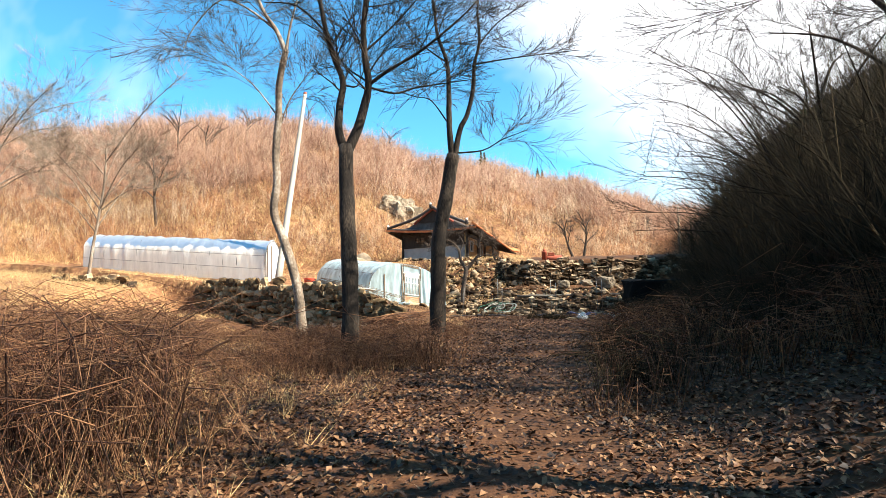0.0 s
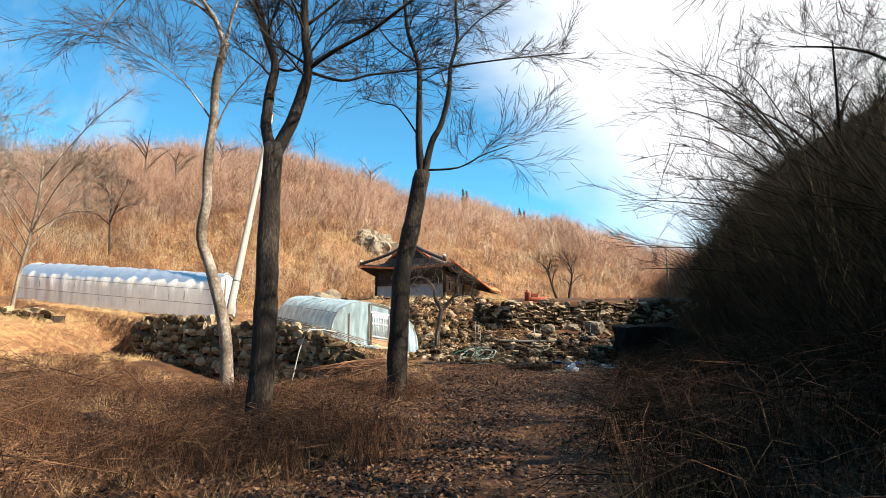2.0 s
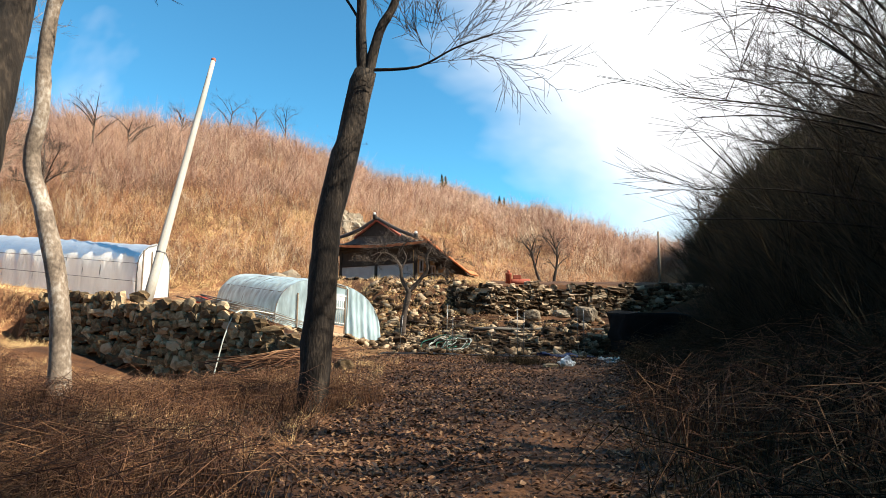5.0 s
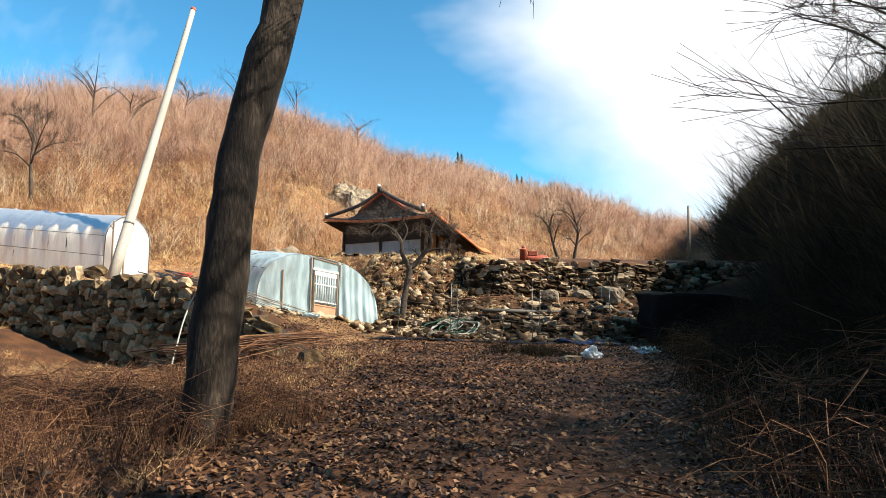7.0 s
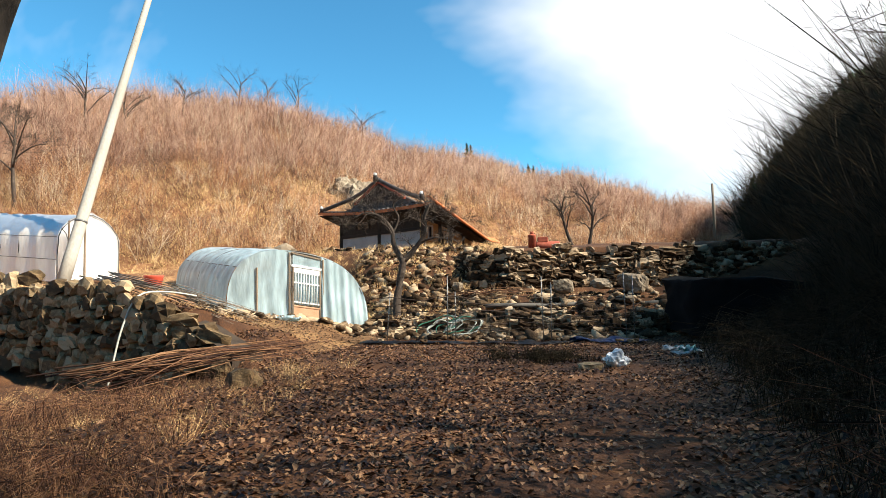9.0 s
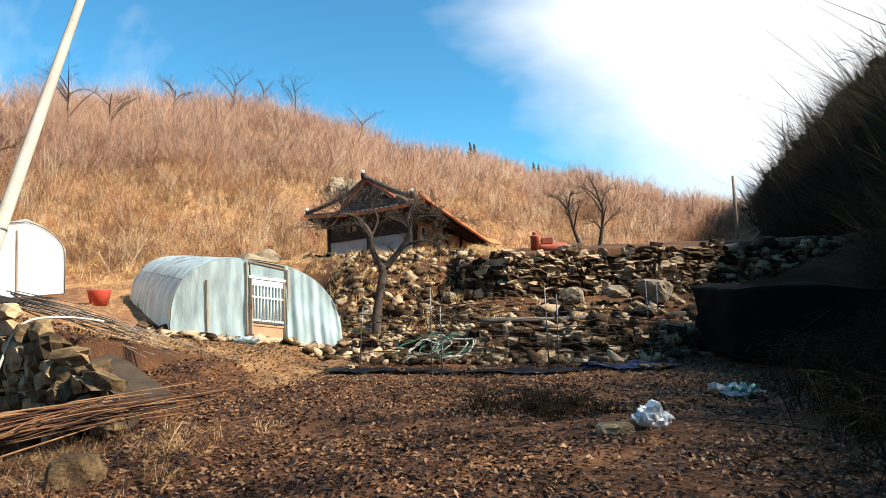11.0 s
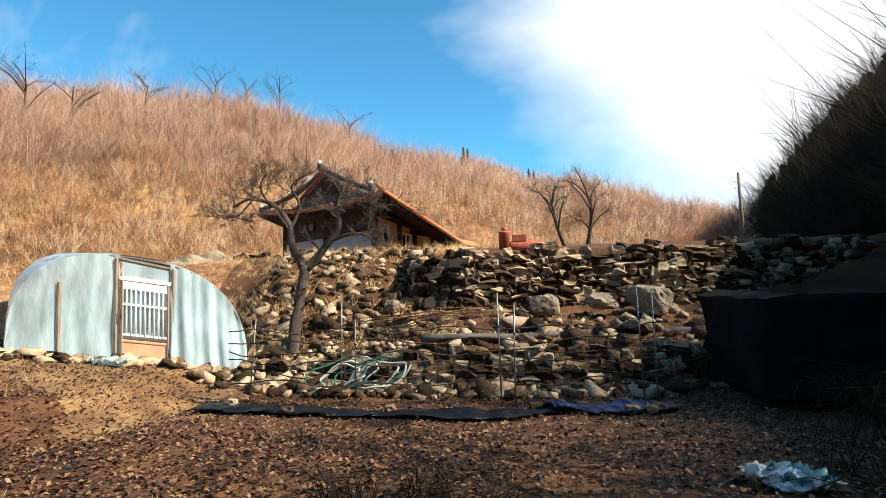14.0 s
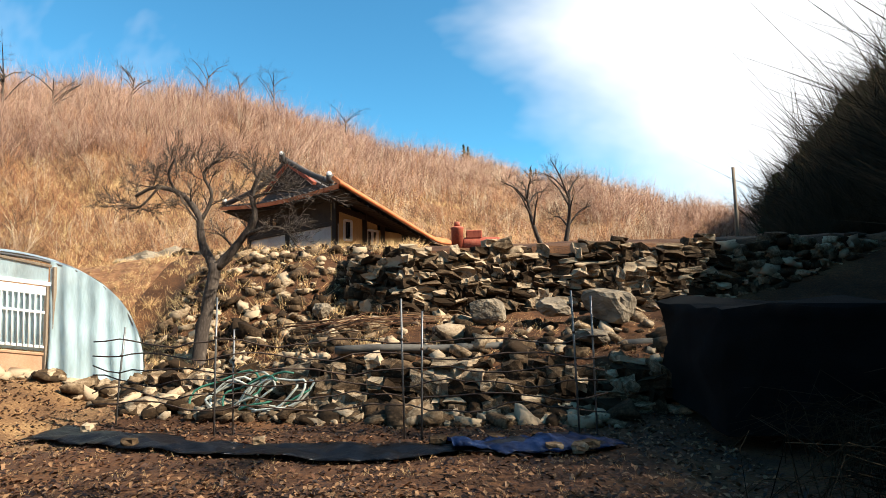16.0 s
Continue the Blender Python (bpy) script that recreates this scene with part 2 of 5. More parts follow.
    bm.to_mesh(me)
    bm.free()
    me.materials.append(material)
    ob = new(name, me)
    if parent:
        ob.parent = parent
    return tagged(ob, label)


def thing(name, label, category, group="", at=None, kind=""):
    ob = new(name)
    if at is not None:
        ob.matrix_world = at
        bpy.context.view_layer.update()
    return tagged(ob, label, category, group, kind)


def box(bm, c, s, m=None, bevel=0.0):
    """A box of size s centred at c, turned by m, with bevelled edges."""
    r = bmesh.ops.create_cube(bm, size=1)
    vs = r["verts"]
    bmesh.ops.scale(bm, vec=s, verts=vs)
    if bevel:
        es = list({e for v in vs for e in v.link_edges})
        g = bmesh.ops.bevel(bm, geom=es, offset=bevel, segments=1, affect="EDGES")
        vs = list({v for f in g["faces"] for v in f.verts} | {v for v in vs if v.is_valid})
    if m is not None:
        bmesh.ops.transform(bm, matrix=m, verts=vs)
    bmesh.ops.translate(bm, vec=c, verts=vs)
    return vs


def beam(bm, a, b, w, h, bevel=0.0, up=(0, 0, 1)):
    """A squared bar from a to b."""
    a, b = Vector(a), Vector(b)
    d = b - a
    q = d.to_track_quat("X", "Z").to_matrix().to_4x4()
    box(bm, (a + b) / 2, (d.length, w, h), q, bevel)


def tube(bm, pts, rad, sides=8, cap=True):
    """A round bar along pts; rad: one radius or one for each point."""
    pts = [Vector(p) for p in pts]
    rads = rad if isinstance(rad, (list, tuple)) else [rad] * len(pts)
    rings, side = [], None
    for i, p in enumerate(pts):
        d = (pts[min(i + 1, len(pts) - 1)] - pts[max(i - 1, 0)]).normalized()
        if side is None:
            side = d.cross(Vector((0, 0, 1)))
            if side.length < 0.1:
                side = d.cross(Vector((1, 0, 0)))
        side = (side - d * side.dot(d)).normalized()
        o = d.cross(side)
        rings.append([bm.verts.new(p + rads[i] * (math.cos(2 * math.pi * k / sides) * side + math.sin(2 * math.pi * k / sides) * o)) for k in range(sides)])
    for r0, r1 in zip(rings, rings[1:]):
        for k in range(sides):
            f = bm.faces.new((r0[k], r0[(k + 1) % sides], r1[(k + 1) % sides], r1[k]))
            f.smooth = True
    if cap:
        bm.faces.new(rings[0][::-1])
        bm.faces.new(rings[-1])


def spikes(P, D, R):
    """Thin three-sided twigs from P along D, radius R at the foot. Returns verts and faces."""
    P, D, R = np.asarray(P, float), np.asarray(D, float), np.asarray(R, float)
    n = len(P)
    u = np.cross(D, np.where(np.abs(D[:, 2:3]) > 0.9 * np.linalg.norm(D, axis=1, keepdims=True), [[1.0, 0, 0]], [[0, 0, 1.0]]))
    u /= np.linalg.norm(u, axis=1, keepdims=True) + 1e-9
    w = np.cross(D, u)
    w /= np.linalg.norm(w, axis=1, keepdims=True) + 1e-9
    v = np.empty((n, 4, 3))
    for k in range(3):
        a = 2 * math.pi * k / 3
        v[:, k] = P + R[:, None] * (math.cos(a) * u + math.sin(a) * w)
    v[:, 3] = P + D
    b = np.arange(n)[:, None] * 4
    f = np.concatenate([b + np.array([[0, 1, 3]]), b + np.array([[1, 2, 3]]), b + np.array([[2, 0, 3]])])
    return v.reshape(-1, 3), f


def bars(P0, P1, R0, R1):
    """Three-sided tapered bars from P0 to P1. Returns verts and faces (quads)."""
    P0, P1 = np.asarray(P0, float), np.asarray(P1, float)
    R0, R1 = np.asarray(R0, float), np.asarray(R1, float)
    D = P1 - P0
    n = len(P0)
    u = np.cross(D, np.where(np.abs(D[:, 2:3]) > 0.9 * np.linalg.norm(D, axis=1, keepdims=True), [[1.0, 0, 0]], [[0, 0, 1.0]]))
    u /= np.linalg.norm(u, axis=1, keepdims=True) + 1e-9
    w = np.cross(D, u)
    w /= np.linalg.norm(w, axis=1, keepdims=True) + 1e-9
    v = np.empty((n, 6, 3))
    for k in range(3):
        a = 2 * math.pi * k / 3
        c = math.cos(a) * u + math.sin(a) * w
        v[:, k] = P0 + R0[:, None] * c
        v[:, 3 + k] = P1 + R1[:, None] * c
    b = np.arange(n)[:, None] * 6
    f = np.concatenate([b + np.array([[k, (k + 1) % 3, 3 + (k + 1) % 3, 3 + k]]) for k in range(3)])
    return v.reshape(-1, 3), f


RNG = np.random.default_rng(7)

# ---------------------------------------------------------------- the lie of the land
def smooth(e0, e1, x):
    t = np.clip((x - e0) / (e1 - e0), 0, 1)
    return t * t * (3 - 2 * t)


def wall_line(x):
    """y of the left retaining wall's face."""
    return np.interp(x, [-30, -14, -8.4, -1.9, 0], [29, 24.0, 21.9, 19.3, 18.9])


def wall_top(x):
    return np.interp(x, [-30, -14, -8.4, -5, -2.6, -1.4], [3.2, 1.5, 1.42, 1.15, 0.6, 0.05])


AZ = [-180, -140, -90, -60, -43, -30, -20, -14, -9, -5.4, -0.6, 3.6, 5.3, 9.4, 12.8, 16.6, 21.7, 25, 28, 31, 36, 50, 62, 72, 82, 95, 110, 130, 180]
FOOT_R = [45, 40, 38, 42, 41, 37, 36, 38, 44, 50, 54, 58, 60, 62, 66, 72, 75, 60, 44, 38, 32, 26, 22, 20, 19, 20, 24, 30, 45]
RIDGE_R = [170, 120, 80, 76, 80, 90, 100, 110, 120, 130, 165, 180, 190, 120, 120, 130, 150, 140, 130, 120, 110, 95, 86, 80, 78, 79, 82, 92, 170]
# ridge at azimuths 62-130 is unseen, raised to shade the right bank
RIDGE_Z = [30.0, 24.0, 15.0, 15.0, 20.0, 26.5, 28.6, 28.7, 26.7, 27.8, 33.3, 30.5, 32.6, 18.8, 16.0, 13.8, 13.5, 17.0, 24.0, 29.0, 31.0, 34.0, 48.0, 58.6, 65.6, 67.1, 68.6, 65.6, 30.0]
SKY_T = [0.2, 0.25, 0.28, 0.26, 0.25, 0.31, 0.33, 0.312, 0.285, 0.247, 0.247, 0.21, 0.19, 0.192, 0.194, 0.165, 0.13, 0.18, 0.24, 0.295, 0.338, 0.42, 0.5, 0.52, 0.54, 0.53, 0.5, 0.45, 0.2]
CX, CY = 3.0, 10.0


def height(x, y):
    """Ground height at x, y (arrays)."""
    x, y = np.asarray(x, float), np.asarray(y, float)
    g = np.interp(y, [-12, 0, 5, 10, 18, 22, 25, 27], [0.25, 0.05, -0.15, -0.22, -0.3, -0.42, -0.6, -0.6])
    # hollow below the left wall, bank in the near left
    hollow = np.interp(x, [-12, -8.4, -4.8, -2.2, -0.2], [0.1, -0.75, -0.95, -0.45, 0]) * smooth(9, 17, y)
    near = np.interp(x, [-14, -7, -3.2, -1], [0.6, 0.2, 0.08, 0]) * (1 - smooth(6, 13, y))
    front = g + hollow + near
    # ground above the wall
    up = np.interp(x, [-40, -25, -14, -9, -5.5, -3, -0.5, 1], [3.6, 2.6, 1.5, 1.1, 0.4, 0.0, -0.25, -0.5])
    up = np.maximum(up, np.where(x < -3, wall_top(x) - 0.06, up) * (1 - smooth(20.5, 24, y)) + up * smooth(20.5, 24, y))
    wl_ = wall_line(x)
    above = smooth(wl_ + 0.1, wl_ + 0.45, y) * (1 - smooth(-2.2, -0.6, x))
    z = front * (1 - above) + up * above
    left_rise = smooth(-14, -17.5, x) * smooth(8, 22, y)
    z = np.maximum(z, left_rise * (up - 0.5) + (1 - left_rise) * z)
    # terraces below the house
    yu = y - np.interp(x, [2, 2.6, 4, 5.4, 7, 9.5, 13, 18], [31.6, 30.3, 29.5, 29.9, 30.3, 30.2, 31.4, 33.5])
    yl = y - np.interp(x, [-0.6, 1.0, 3.0, 6.5, 9.5, 13, 18], [27.2, 26.9, 26.5, 26.4, 26.9, 28.5, 30.5])
    low = np.interp(yl, [0.1, 0.55, 0.9, 2.3], [-0.6, 0.0, 0.22, 0.7])
    right = np.where(yu > -0.3, np.interp(yu, [0.5, 1.1], [0.8, 2.3]), low)
    mid = np.interp(y, [26.6, 28.2, 30, 32.5, 34.5], [-0.5, 0.0, 1.0, 2.2, 2.8])
    w = smooth(1.2, 3.0, x)
    back = right * w + mid * (1 - w)
    wb = smooth(-2.5, -0.5, x + 0.15 * (y - 26)) * smooth(25.3, 26.0, y)
    z = np.where(wb > 0, np.maximum(z, back * wb + z * (1 - wb)), z)
    wh = smooth(29.5, 34.5, y) * smooth(-20, -3, x)
    z = z * (1 - wh) + np.maximum(z, 2.75) * wh
    # bank on the right
    xb = np.interp(y, [-8, 2, 8, 15, 21, 27, 34], [3.6, 4.2, 5.2, 7.0, 8.5, 12.0, 16])
    z = z + np.clip(x - xb, 0, 12) * 0.28 * (1 - smooth(28, 40, y)) * smooth(0, 1.5, x - xb)
    # hills round the valley, the unseen right ridge raised for its shadow
    az = np.degrees(np.arctan2(x - CX, y - CY))
    r = np.hypot(x - CX, y - CY)
    fr, rr, rz = np.interp(az, AZ, FOOT_R), np.interp(az, AZ, RIDGE_R), np.interp(az, AZ, RIDGE_Z)
    s = np.clip((r - fr) / (rr - fr), 0, 1.6)
    prof = np.where(s < 1, s * (1.18 - 0.18 * s), 1 - 0.35 * (s - 1))
    lumps = 0.6 * np.sin(x * 0.21 + 1) * np.sin(y * 0.17) + 0.35 * np.sin(x * 0.53) * np.sin(y * 0.47 + 2)
    z = z + np.maximum(0, rz - 2.5) * prof * np.clip(s * 60, 0, 1) + lumps * smooth(0, 0.15, s) * 1.2
    # small unevenness underfoot
    z = z + 0.03 * np.sin(x * 2.3 + 0.7 * y) * np.sin(y * 1.9 - 0.4 * x) + 0.015 * np.sin(x * 5.1) * np.sin(y * 4.7)
    return z


def ground_z(x, y):
    return float(height(np.array([x]), np.array([y]))[0])


def axis(dense0, dense1, step, far, ratio=1.12):
    mid = list(np.arange(dense0, dense1 + 1e-6, step))
    a, s = [], step
    p = dense0
    while p > -far:
        s *= ratio
        p -= s
        a.append(p)
    b, s, p = [], step, dense1
    while p < far:
        s *= ratio
        p += s
        b.append(p)
    return np.array(a[::-1] + mid + b)


gx, gy = axis(-16, 14, 0.16, 900), axis(-7, 36, 0.16, 900)
GX, GY = np.meshgrid(gx, gy)
GZ = height(GX, GY)
nx, ny = len(gx), len(gy)
idx = (np.arange(ny - 1)[:, None] * nx + np.arange(nx - 1)[None, :]).ravel()
quads = np.stack([idx, idx + 1, idx + nx + 1, idx + nx], 1)
ground = fast_mesh("ground", np.stack([GX, GY, GZ], -1).reshape(-1, 3), quads, M_GROUND, True)
tagged(ground, "brown valley floor of earth, fallen leaves and dry grassy slopes", "ground", kind="structure")
ground.data.materials.append(M_SLOPE)
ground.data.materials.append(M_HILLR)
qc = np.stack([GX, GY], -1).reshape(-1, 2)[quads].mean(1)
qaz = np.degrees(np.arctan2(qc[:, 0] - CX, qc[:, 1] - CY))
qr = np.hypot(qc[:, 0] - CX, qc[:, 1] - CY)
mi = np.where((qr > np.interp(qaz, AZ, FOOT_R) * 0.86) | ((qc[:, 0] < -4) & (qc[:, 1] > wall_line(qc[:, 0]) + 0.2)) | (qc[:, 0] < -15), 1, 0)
# right hill gets the floor colour that carries its shade
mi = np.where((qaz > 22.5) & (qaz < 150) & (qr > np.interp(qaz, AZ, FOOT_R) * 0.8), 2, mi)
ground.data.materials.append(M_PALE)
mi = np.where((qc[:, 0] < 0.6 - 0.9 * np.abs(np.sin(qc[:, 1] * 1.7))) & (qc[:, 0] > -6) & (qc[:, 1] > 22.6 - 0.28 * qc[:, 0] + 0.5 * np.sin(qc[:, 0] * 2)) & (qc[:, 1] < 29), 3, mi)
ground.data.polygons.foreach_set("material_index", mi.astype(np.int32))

# ---------------------------------------------------------------- trees
def grow(rnd, p, d, length, rad, depth, out, droop=0.0, spread=0.6, kids=(2, 4)):
    """Adds the bars of a branch and its twigs to out, as (p0, p1, r0, r1)."""
    n = 3 if depth > 0 else 2
    step = length / n
    for i in range(n):
        d = (d + Vector((rnd.uniform(-1, 1), rnd.uniform(-1, 1), rnd.uniform(-0.7, 0.7) - droop)) * 0.16).normalized()
        q = p + d * step
        r0, r1 = rad * (1 - 0.7 * i / n), rad * (1 - 0.7 * (i + 1) / n)
        out.append((p, q, r0, r1))
        p = q
        if depth > 0:
            for _ in range(rnd.randint(*kids) if i else 1):
                o = Vector((rnd.uniform(-1, 1), rnd.uniform(-1, 1), rnd.uniform(-0.6, 1))).normalized()
                nd = (d + o * spread * rnd.uniform(0.7, 1.4)).normalized()
                grow(rnd, p - d * step * rnd.uniform(0, 0.9), nd, length * rnd.uniform(0.4, 0.68), max(r1 * 0.6, 0.004), depth - 1, out, droop, spread, kids)


def bars_mesh(name, out, material, rmin=0.0045):
    a = np.array([(*p, *q, max(r, rmin), max(s, rmin * 0.7)) for p, q, r, s in out])
    v, f = bars(a[:, :3], a[:, 3:6], a[:, 6], a[:, 7])
    return fast_mesh(name, v, f, material)


def smooth_path(pts, sub=4):
    """Catmull-Rom through pts, finer."""
    pts = [Vector(p) for p in pts]
    if len(pts) < 3:
        return pts
    res = []
    for i in range(len(pts) - 1):
        p0, p1, p2, p3 = pts[max(i - 1, 0)], pts[i], pts[i + 1], pts[min(i + 2, len(pts) - 1)]
        for k in range(sub):
            t = k / sub
            res.append(0.5 * (2 * p1 + (p2 - p0) * t + (2 * p0 - 5 * p1 + 4 * p2 - p3) * t * t + (3 * p1 - p0 - 3 * p2 + p3) * t ** 3))
    return res + [pts[-1]]


def tree(name, label, limbs, material, seed, twigs=10, twig_len=1.4, depth=2, droop=0.0, twig_mat=None, sides=12, lumpy=0.06, twig_from=0.35, spread=0.6, trunk_twigs=False, group=""):
    """A bare tree. limbs: (points, radius at foot, radius at end); the first is the trunk."""
    rnd = random.Random(seed)
    base = Vector(limbs[0][0][0])
    top = thing(name, label, "tree", group, Matrix.Translation(base))
    out = []
    for i, (pts, r0, r1) in enumerate(limbs):
        pts = smooth_path([Vector(p) - base for p in pts])
        n = len(pts)
        rads = [r0 + (r1 - r0) * (k / (n - 1)) ** 0.8 for k in range(n)]
        if i == 0:
            rads[0] *= 1.35
            rads[1] *= 1.12
        bm = bmesh.new()
        tube(bm, pts, rads, sides if r0 > 0.05 else 7)
        for v in bm.verts:
            q = v.co + base
            k = noise.noise(q * 4.0) * 0.6 + noise.noise(q * 11.0) * 0.4
            c = min(pts, key=lambda p: (p - v.co).length_squared)
            v.co += (v.co - c) * k * lumpy * 4
        part("trunk" if i == 0 else "limb", bm, material, top)
        if i or trunk_twigs or len(limbs) == 1:
            for _ in range(twigs):
                t = rnd.uniform(twig_from, 1.0)
                k = min(int(t * (n - 1)), n - 2)
                p = pts[k].lerp(pts[k + 1], rnd.random())
                d = (pts[k + 1] - pts[k]).normalized()
                o = Vector((rnd.uniform(-1, 1), rnd.uniform(-1, 1), rnd.uniform(-0.2, 0.7))).normalized()
                grow(rnd, p, (d * 0.55 + o).normalized(), twig_len * rnd.uniform(0.6, 1.2), max(rads[k] * 0.34, 0.006), depth, out, droop, spread)
    child(bars_mesh("crown", out, twig_mat or material), top)
    return top


# the three trunks beside the path
tree("tree", "slender crooked tree with flaking pale bark", [
    ([(-3.2, 11.3, -0.3), (-3.35, 11.35, 1.2), (-3.75, 11.45, 2.5), (-4.14, 11.5, 3.5), (-4.05, 11.5, 4.4), (-4.08, 11.5, 5.4), (-3.98, 11.5, 6.5), (-3.92, 11.4, 7.4), (-3.62, 11.2, 8.35)], 0.15, 0.09),
    ([(-3.62, 11.2, 8.25), (-3.9, 11.2, 8.95), (-4.3, 11.1, 9.6), (-4.6, 11.0, 10.6), (-4.8, 10.9, 12.2)], 0.08, 0.03),
    ([(-3.9, 11.2, 8.95), (-4.7, 11.0, 9.6), (-5.5, 10.9, 9.9), (-6.3, 10.8, 9.1), (-6.7, 10.8, 8.3)], 0.04, 0.01),
    ([(-3.62, 11.2, 8.25), (-3.5, 11.3, 9.2), (-3.2, 11.5, 10.6)], 0.05, 0.02),
    ([(-3.98, 11.5, 6.0), (-3.65, 11.6, 7.0), (-3.0, 11.8, 8.0)], 0.03, 0.01),
    ([(-3.98, 11.5, 6.4), (-4.7, 11.3, 7.4), (-5.6, 11.1, 8.1)], 0.03, 0.01),
], M_PALEBARK, 3, 14, 1.5, 2, 0.22, M_GREYBARK)
tree("tree", "dark-barked tree forking into two tall limbs", [
    ([(-0.15, 5.74, -0.4), (-0.19, 5.99, 0.75), (-0.3, 6.3, 1.95), (-0.41, 6.57, 2.96), (-0.52, 6.9, 4.3)], 0.18, 0.15),
    ([(-0.53, 6.9, 4.15), (-0.7, 7.0, 4.64), (-0.71, 7.1, 5.22), (-0.63, 7.1, 5.77), (-0.79, 7.1, 6.23), (-0.97, 7.1, 6.81), (-1.11, 7.1, 7.46), (-1.4, 7.2, 9.0)], 0.105, 0.04),
    ([(-0.51, 6.9, 4.15), (-0.29, 7.01, 4.68), (-0.16, 7.1, 5.2), (-0.06, 7.1, 5.69), (-0.12, 7.1, 6.2), (-0.16, 7.1, 6.77), (-0.11, 7.1, 7.43), (0.05, 7.1, 9.0)], 0.115, 0.05),
    ([(-0.06, 7.1, 5.66), (0.38, 7.05, 5.93), (1.04, 7.0, 6.25), (1.47, 6.9, 6.5), (2.01, 6.9, 6.92), (2.34, 6.9, 7.24)], 0.045, 0.015),
    ([(-0.06, 7.1, 5.62), (0.49, 7.2, 5.48), (0.93, 7.3, 5.61), (1.47, 7.4, 5.7), (2.1, 7.4, 5.75)], 0.03, 0.01),
    ([(-0.65, 7.1, 5.72), (-0.33, 7.1, 5.65), (-0.19, 7.15, 5.98), (0.1, 7.2, 6.7)], 0.025, 0.008),
    ([(-1.0, 7.1, 6.9), (-1.7, 7.2, 7.6), (-2.5, 7.3, 7.8)], 0.03, 0.01),
    ([(-0.14, 7.1, 6.4), (0.5, 7.2, 7.0), (1.3, 7.3, 7.9)], 0.03, 0.01),
], M_BARK, 11, 10, 1.3, 2, 0.15)
tree("tree", "dark-barked leaning tree with a twin upper stem", [
    ([(0.84, 10.7, -0.7), (0.85, 10.93, 0.7), (0.87, 11.1, 1.8), (0.9, 11.25, 2.7), (1.12, 11.43, 3.9), (1.3, 11.58, 5.05)], 0.235, 0.19),
    ([(1.28, 11.55, 4.85), (1.2, 11.66, 5.95), (1.21, 11.66, 6.89), (1.17, 11.66, 7.84), (0.91, 11.65, 8.66), (0.8, 11.66, 9.64), (0.6, 11.7, 11.1)], 0.1, 0.03),
    ([(1.33, 11.56, 4.85), (1.51, 11.66, 5.78), (1.74, 11.66, 6.24), (1.93, 11.66, 7.01), (1.98, 11.66, 7.72), (2.15, 11.66, 8.43), (2.11, 11.66, 9.4), (2.3, 11.7, 10.9)], 0.095, 0.025),
    ([(1.4, 11.6, 5.1), (2.18, 11.55, 5.13), (2.78, 11.5, 5.42), (3.38, 11.4, 5.59)], 0.03, 0.008),
    ([(1.98, 11.66, 7.72), (2.82, 11.6, 7.79), (3.88, 11.5, 7.83), (5.0, 11.4, 7.84)], 0.03, 0.008),
    ([(1.17, 11.66, 7.84), (0.52, 11.7, 8.36), (0.04, 11.8, 9.03), (-0.44, 11.9, 9.72)], 0.03, 0.008),
    ([(1.2, 11.66, 5.95), (0.67, 11.8, 6.75), (0.2, 11.9, 6.93), (-0.27, 12.0, 7.11)], 0.025, 0.008),
    ([(2.12, 11.66, 8.3), (2.7, 11.8, 9.0), (3.6, 11.9, 9.6)], 0.03, 0.008),
], M_BARK, 23, 10, 1.3, 2, 0.08, M_GREYBARK)
# old persimmon by the rubble
tree("fruit_tree", "old pruned grey fruit tree with gnarled limbs", [
    ([(0.10, 28.0, -0.5), (0.05, 28.1, 0.4), (0.15, 28.2, 1.2), (0.30, 28.25, 2.05)], 0.155, 0.12),
    ([(0.27, 28.25, 1.9), (-0.05, 28.3, 2.5), (-0.15, 28.3, 3.1), (-0.55, 28.3, 3.55), (-1.05, 28.2, 3.7), (-1.45, 28.1, 3.5)], 0.11, 0.03),
    ([(0.30, 28.25, 1.95), (0.70, 28.3, 2.4), (1.10, 28.3, 2.95), (1.05, 28.3, 3.5), (1.25, 28.3, 3.95)], 0.11, 0.04),
    ([(0.85, 28.3, 2.6), (1.40, 28.2, 2.75), (1.80, 28.2, 2.7), (2.10, 28.1, 2.35)], 0.05, 0.016),
    ([(1.05, 28.3, 3.4), (1.60, 28.2, 3.5), (2.10, 28.2, 3.45)], 0.035, 0.014),
    ([(-0.12, 28.3, 2.9), (0.10, 28.4, 3.5), (-0.10, 28.4, 4.0), (0.30, 28.4, 4.3)], 0.05, 0.02),
    ([(-0.60, 28.3, 3.5), (-0.90, 28.4, 4.0), (-0.75, 28.4, 4.35)], 0.03, 0.014),
    ([(-1.00, 28.2, 3.68), (-1.30, 28.1, 3.3), (-1.60, 28.1, 3.25)], 0.03, 0.014),
], M_GREYBARK, 31, 10, 0.6, 2, 0.0, twig_from=0.2, spread=0.9, lumpy=0.11)

# ---------------------------------------------------------------- stones
def stone_template(seed, edge=0.99, corner=0.93):
    """Unit stone with knocked-off corners: vertices and quads."""
    rnd = random.Random(seed)
    bm = bmesh.new()
    bmesh.ops.create_cube(bm, size=1)
    bmesh.ops.subdivide_edges(bm, edges=bm.edges[:], cuts=1, use_grid_fill=True)
    for v in bm.verts:
        c = v.co.copy()
        k = sum(abs(t) > 0.4 for t in c)
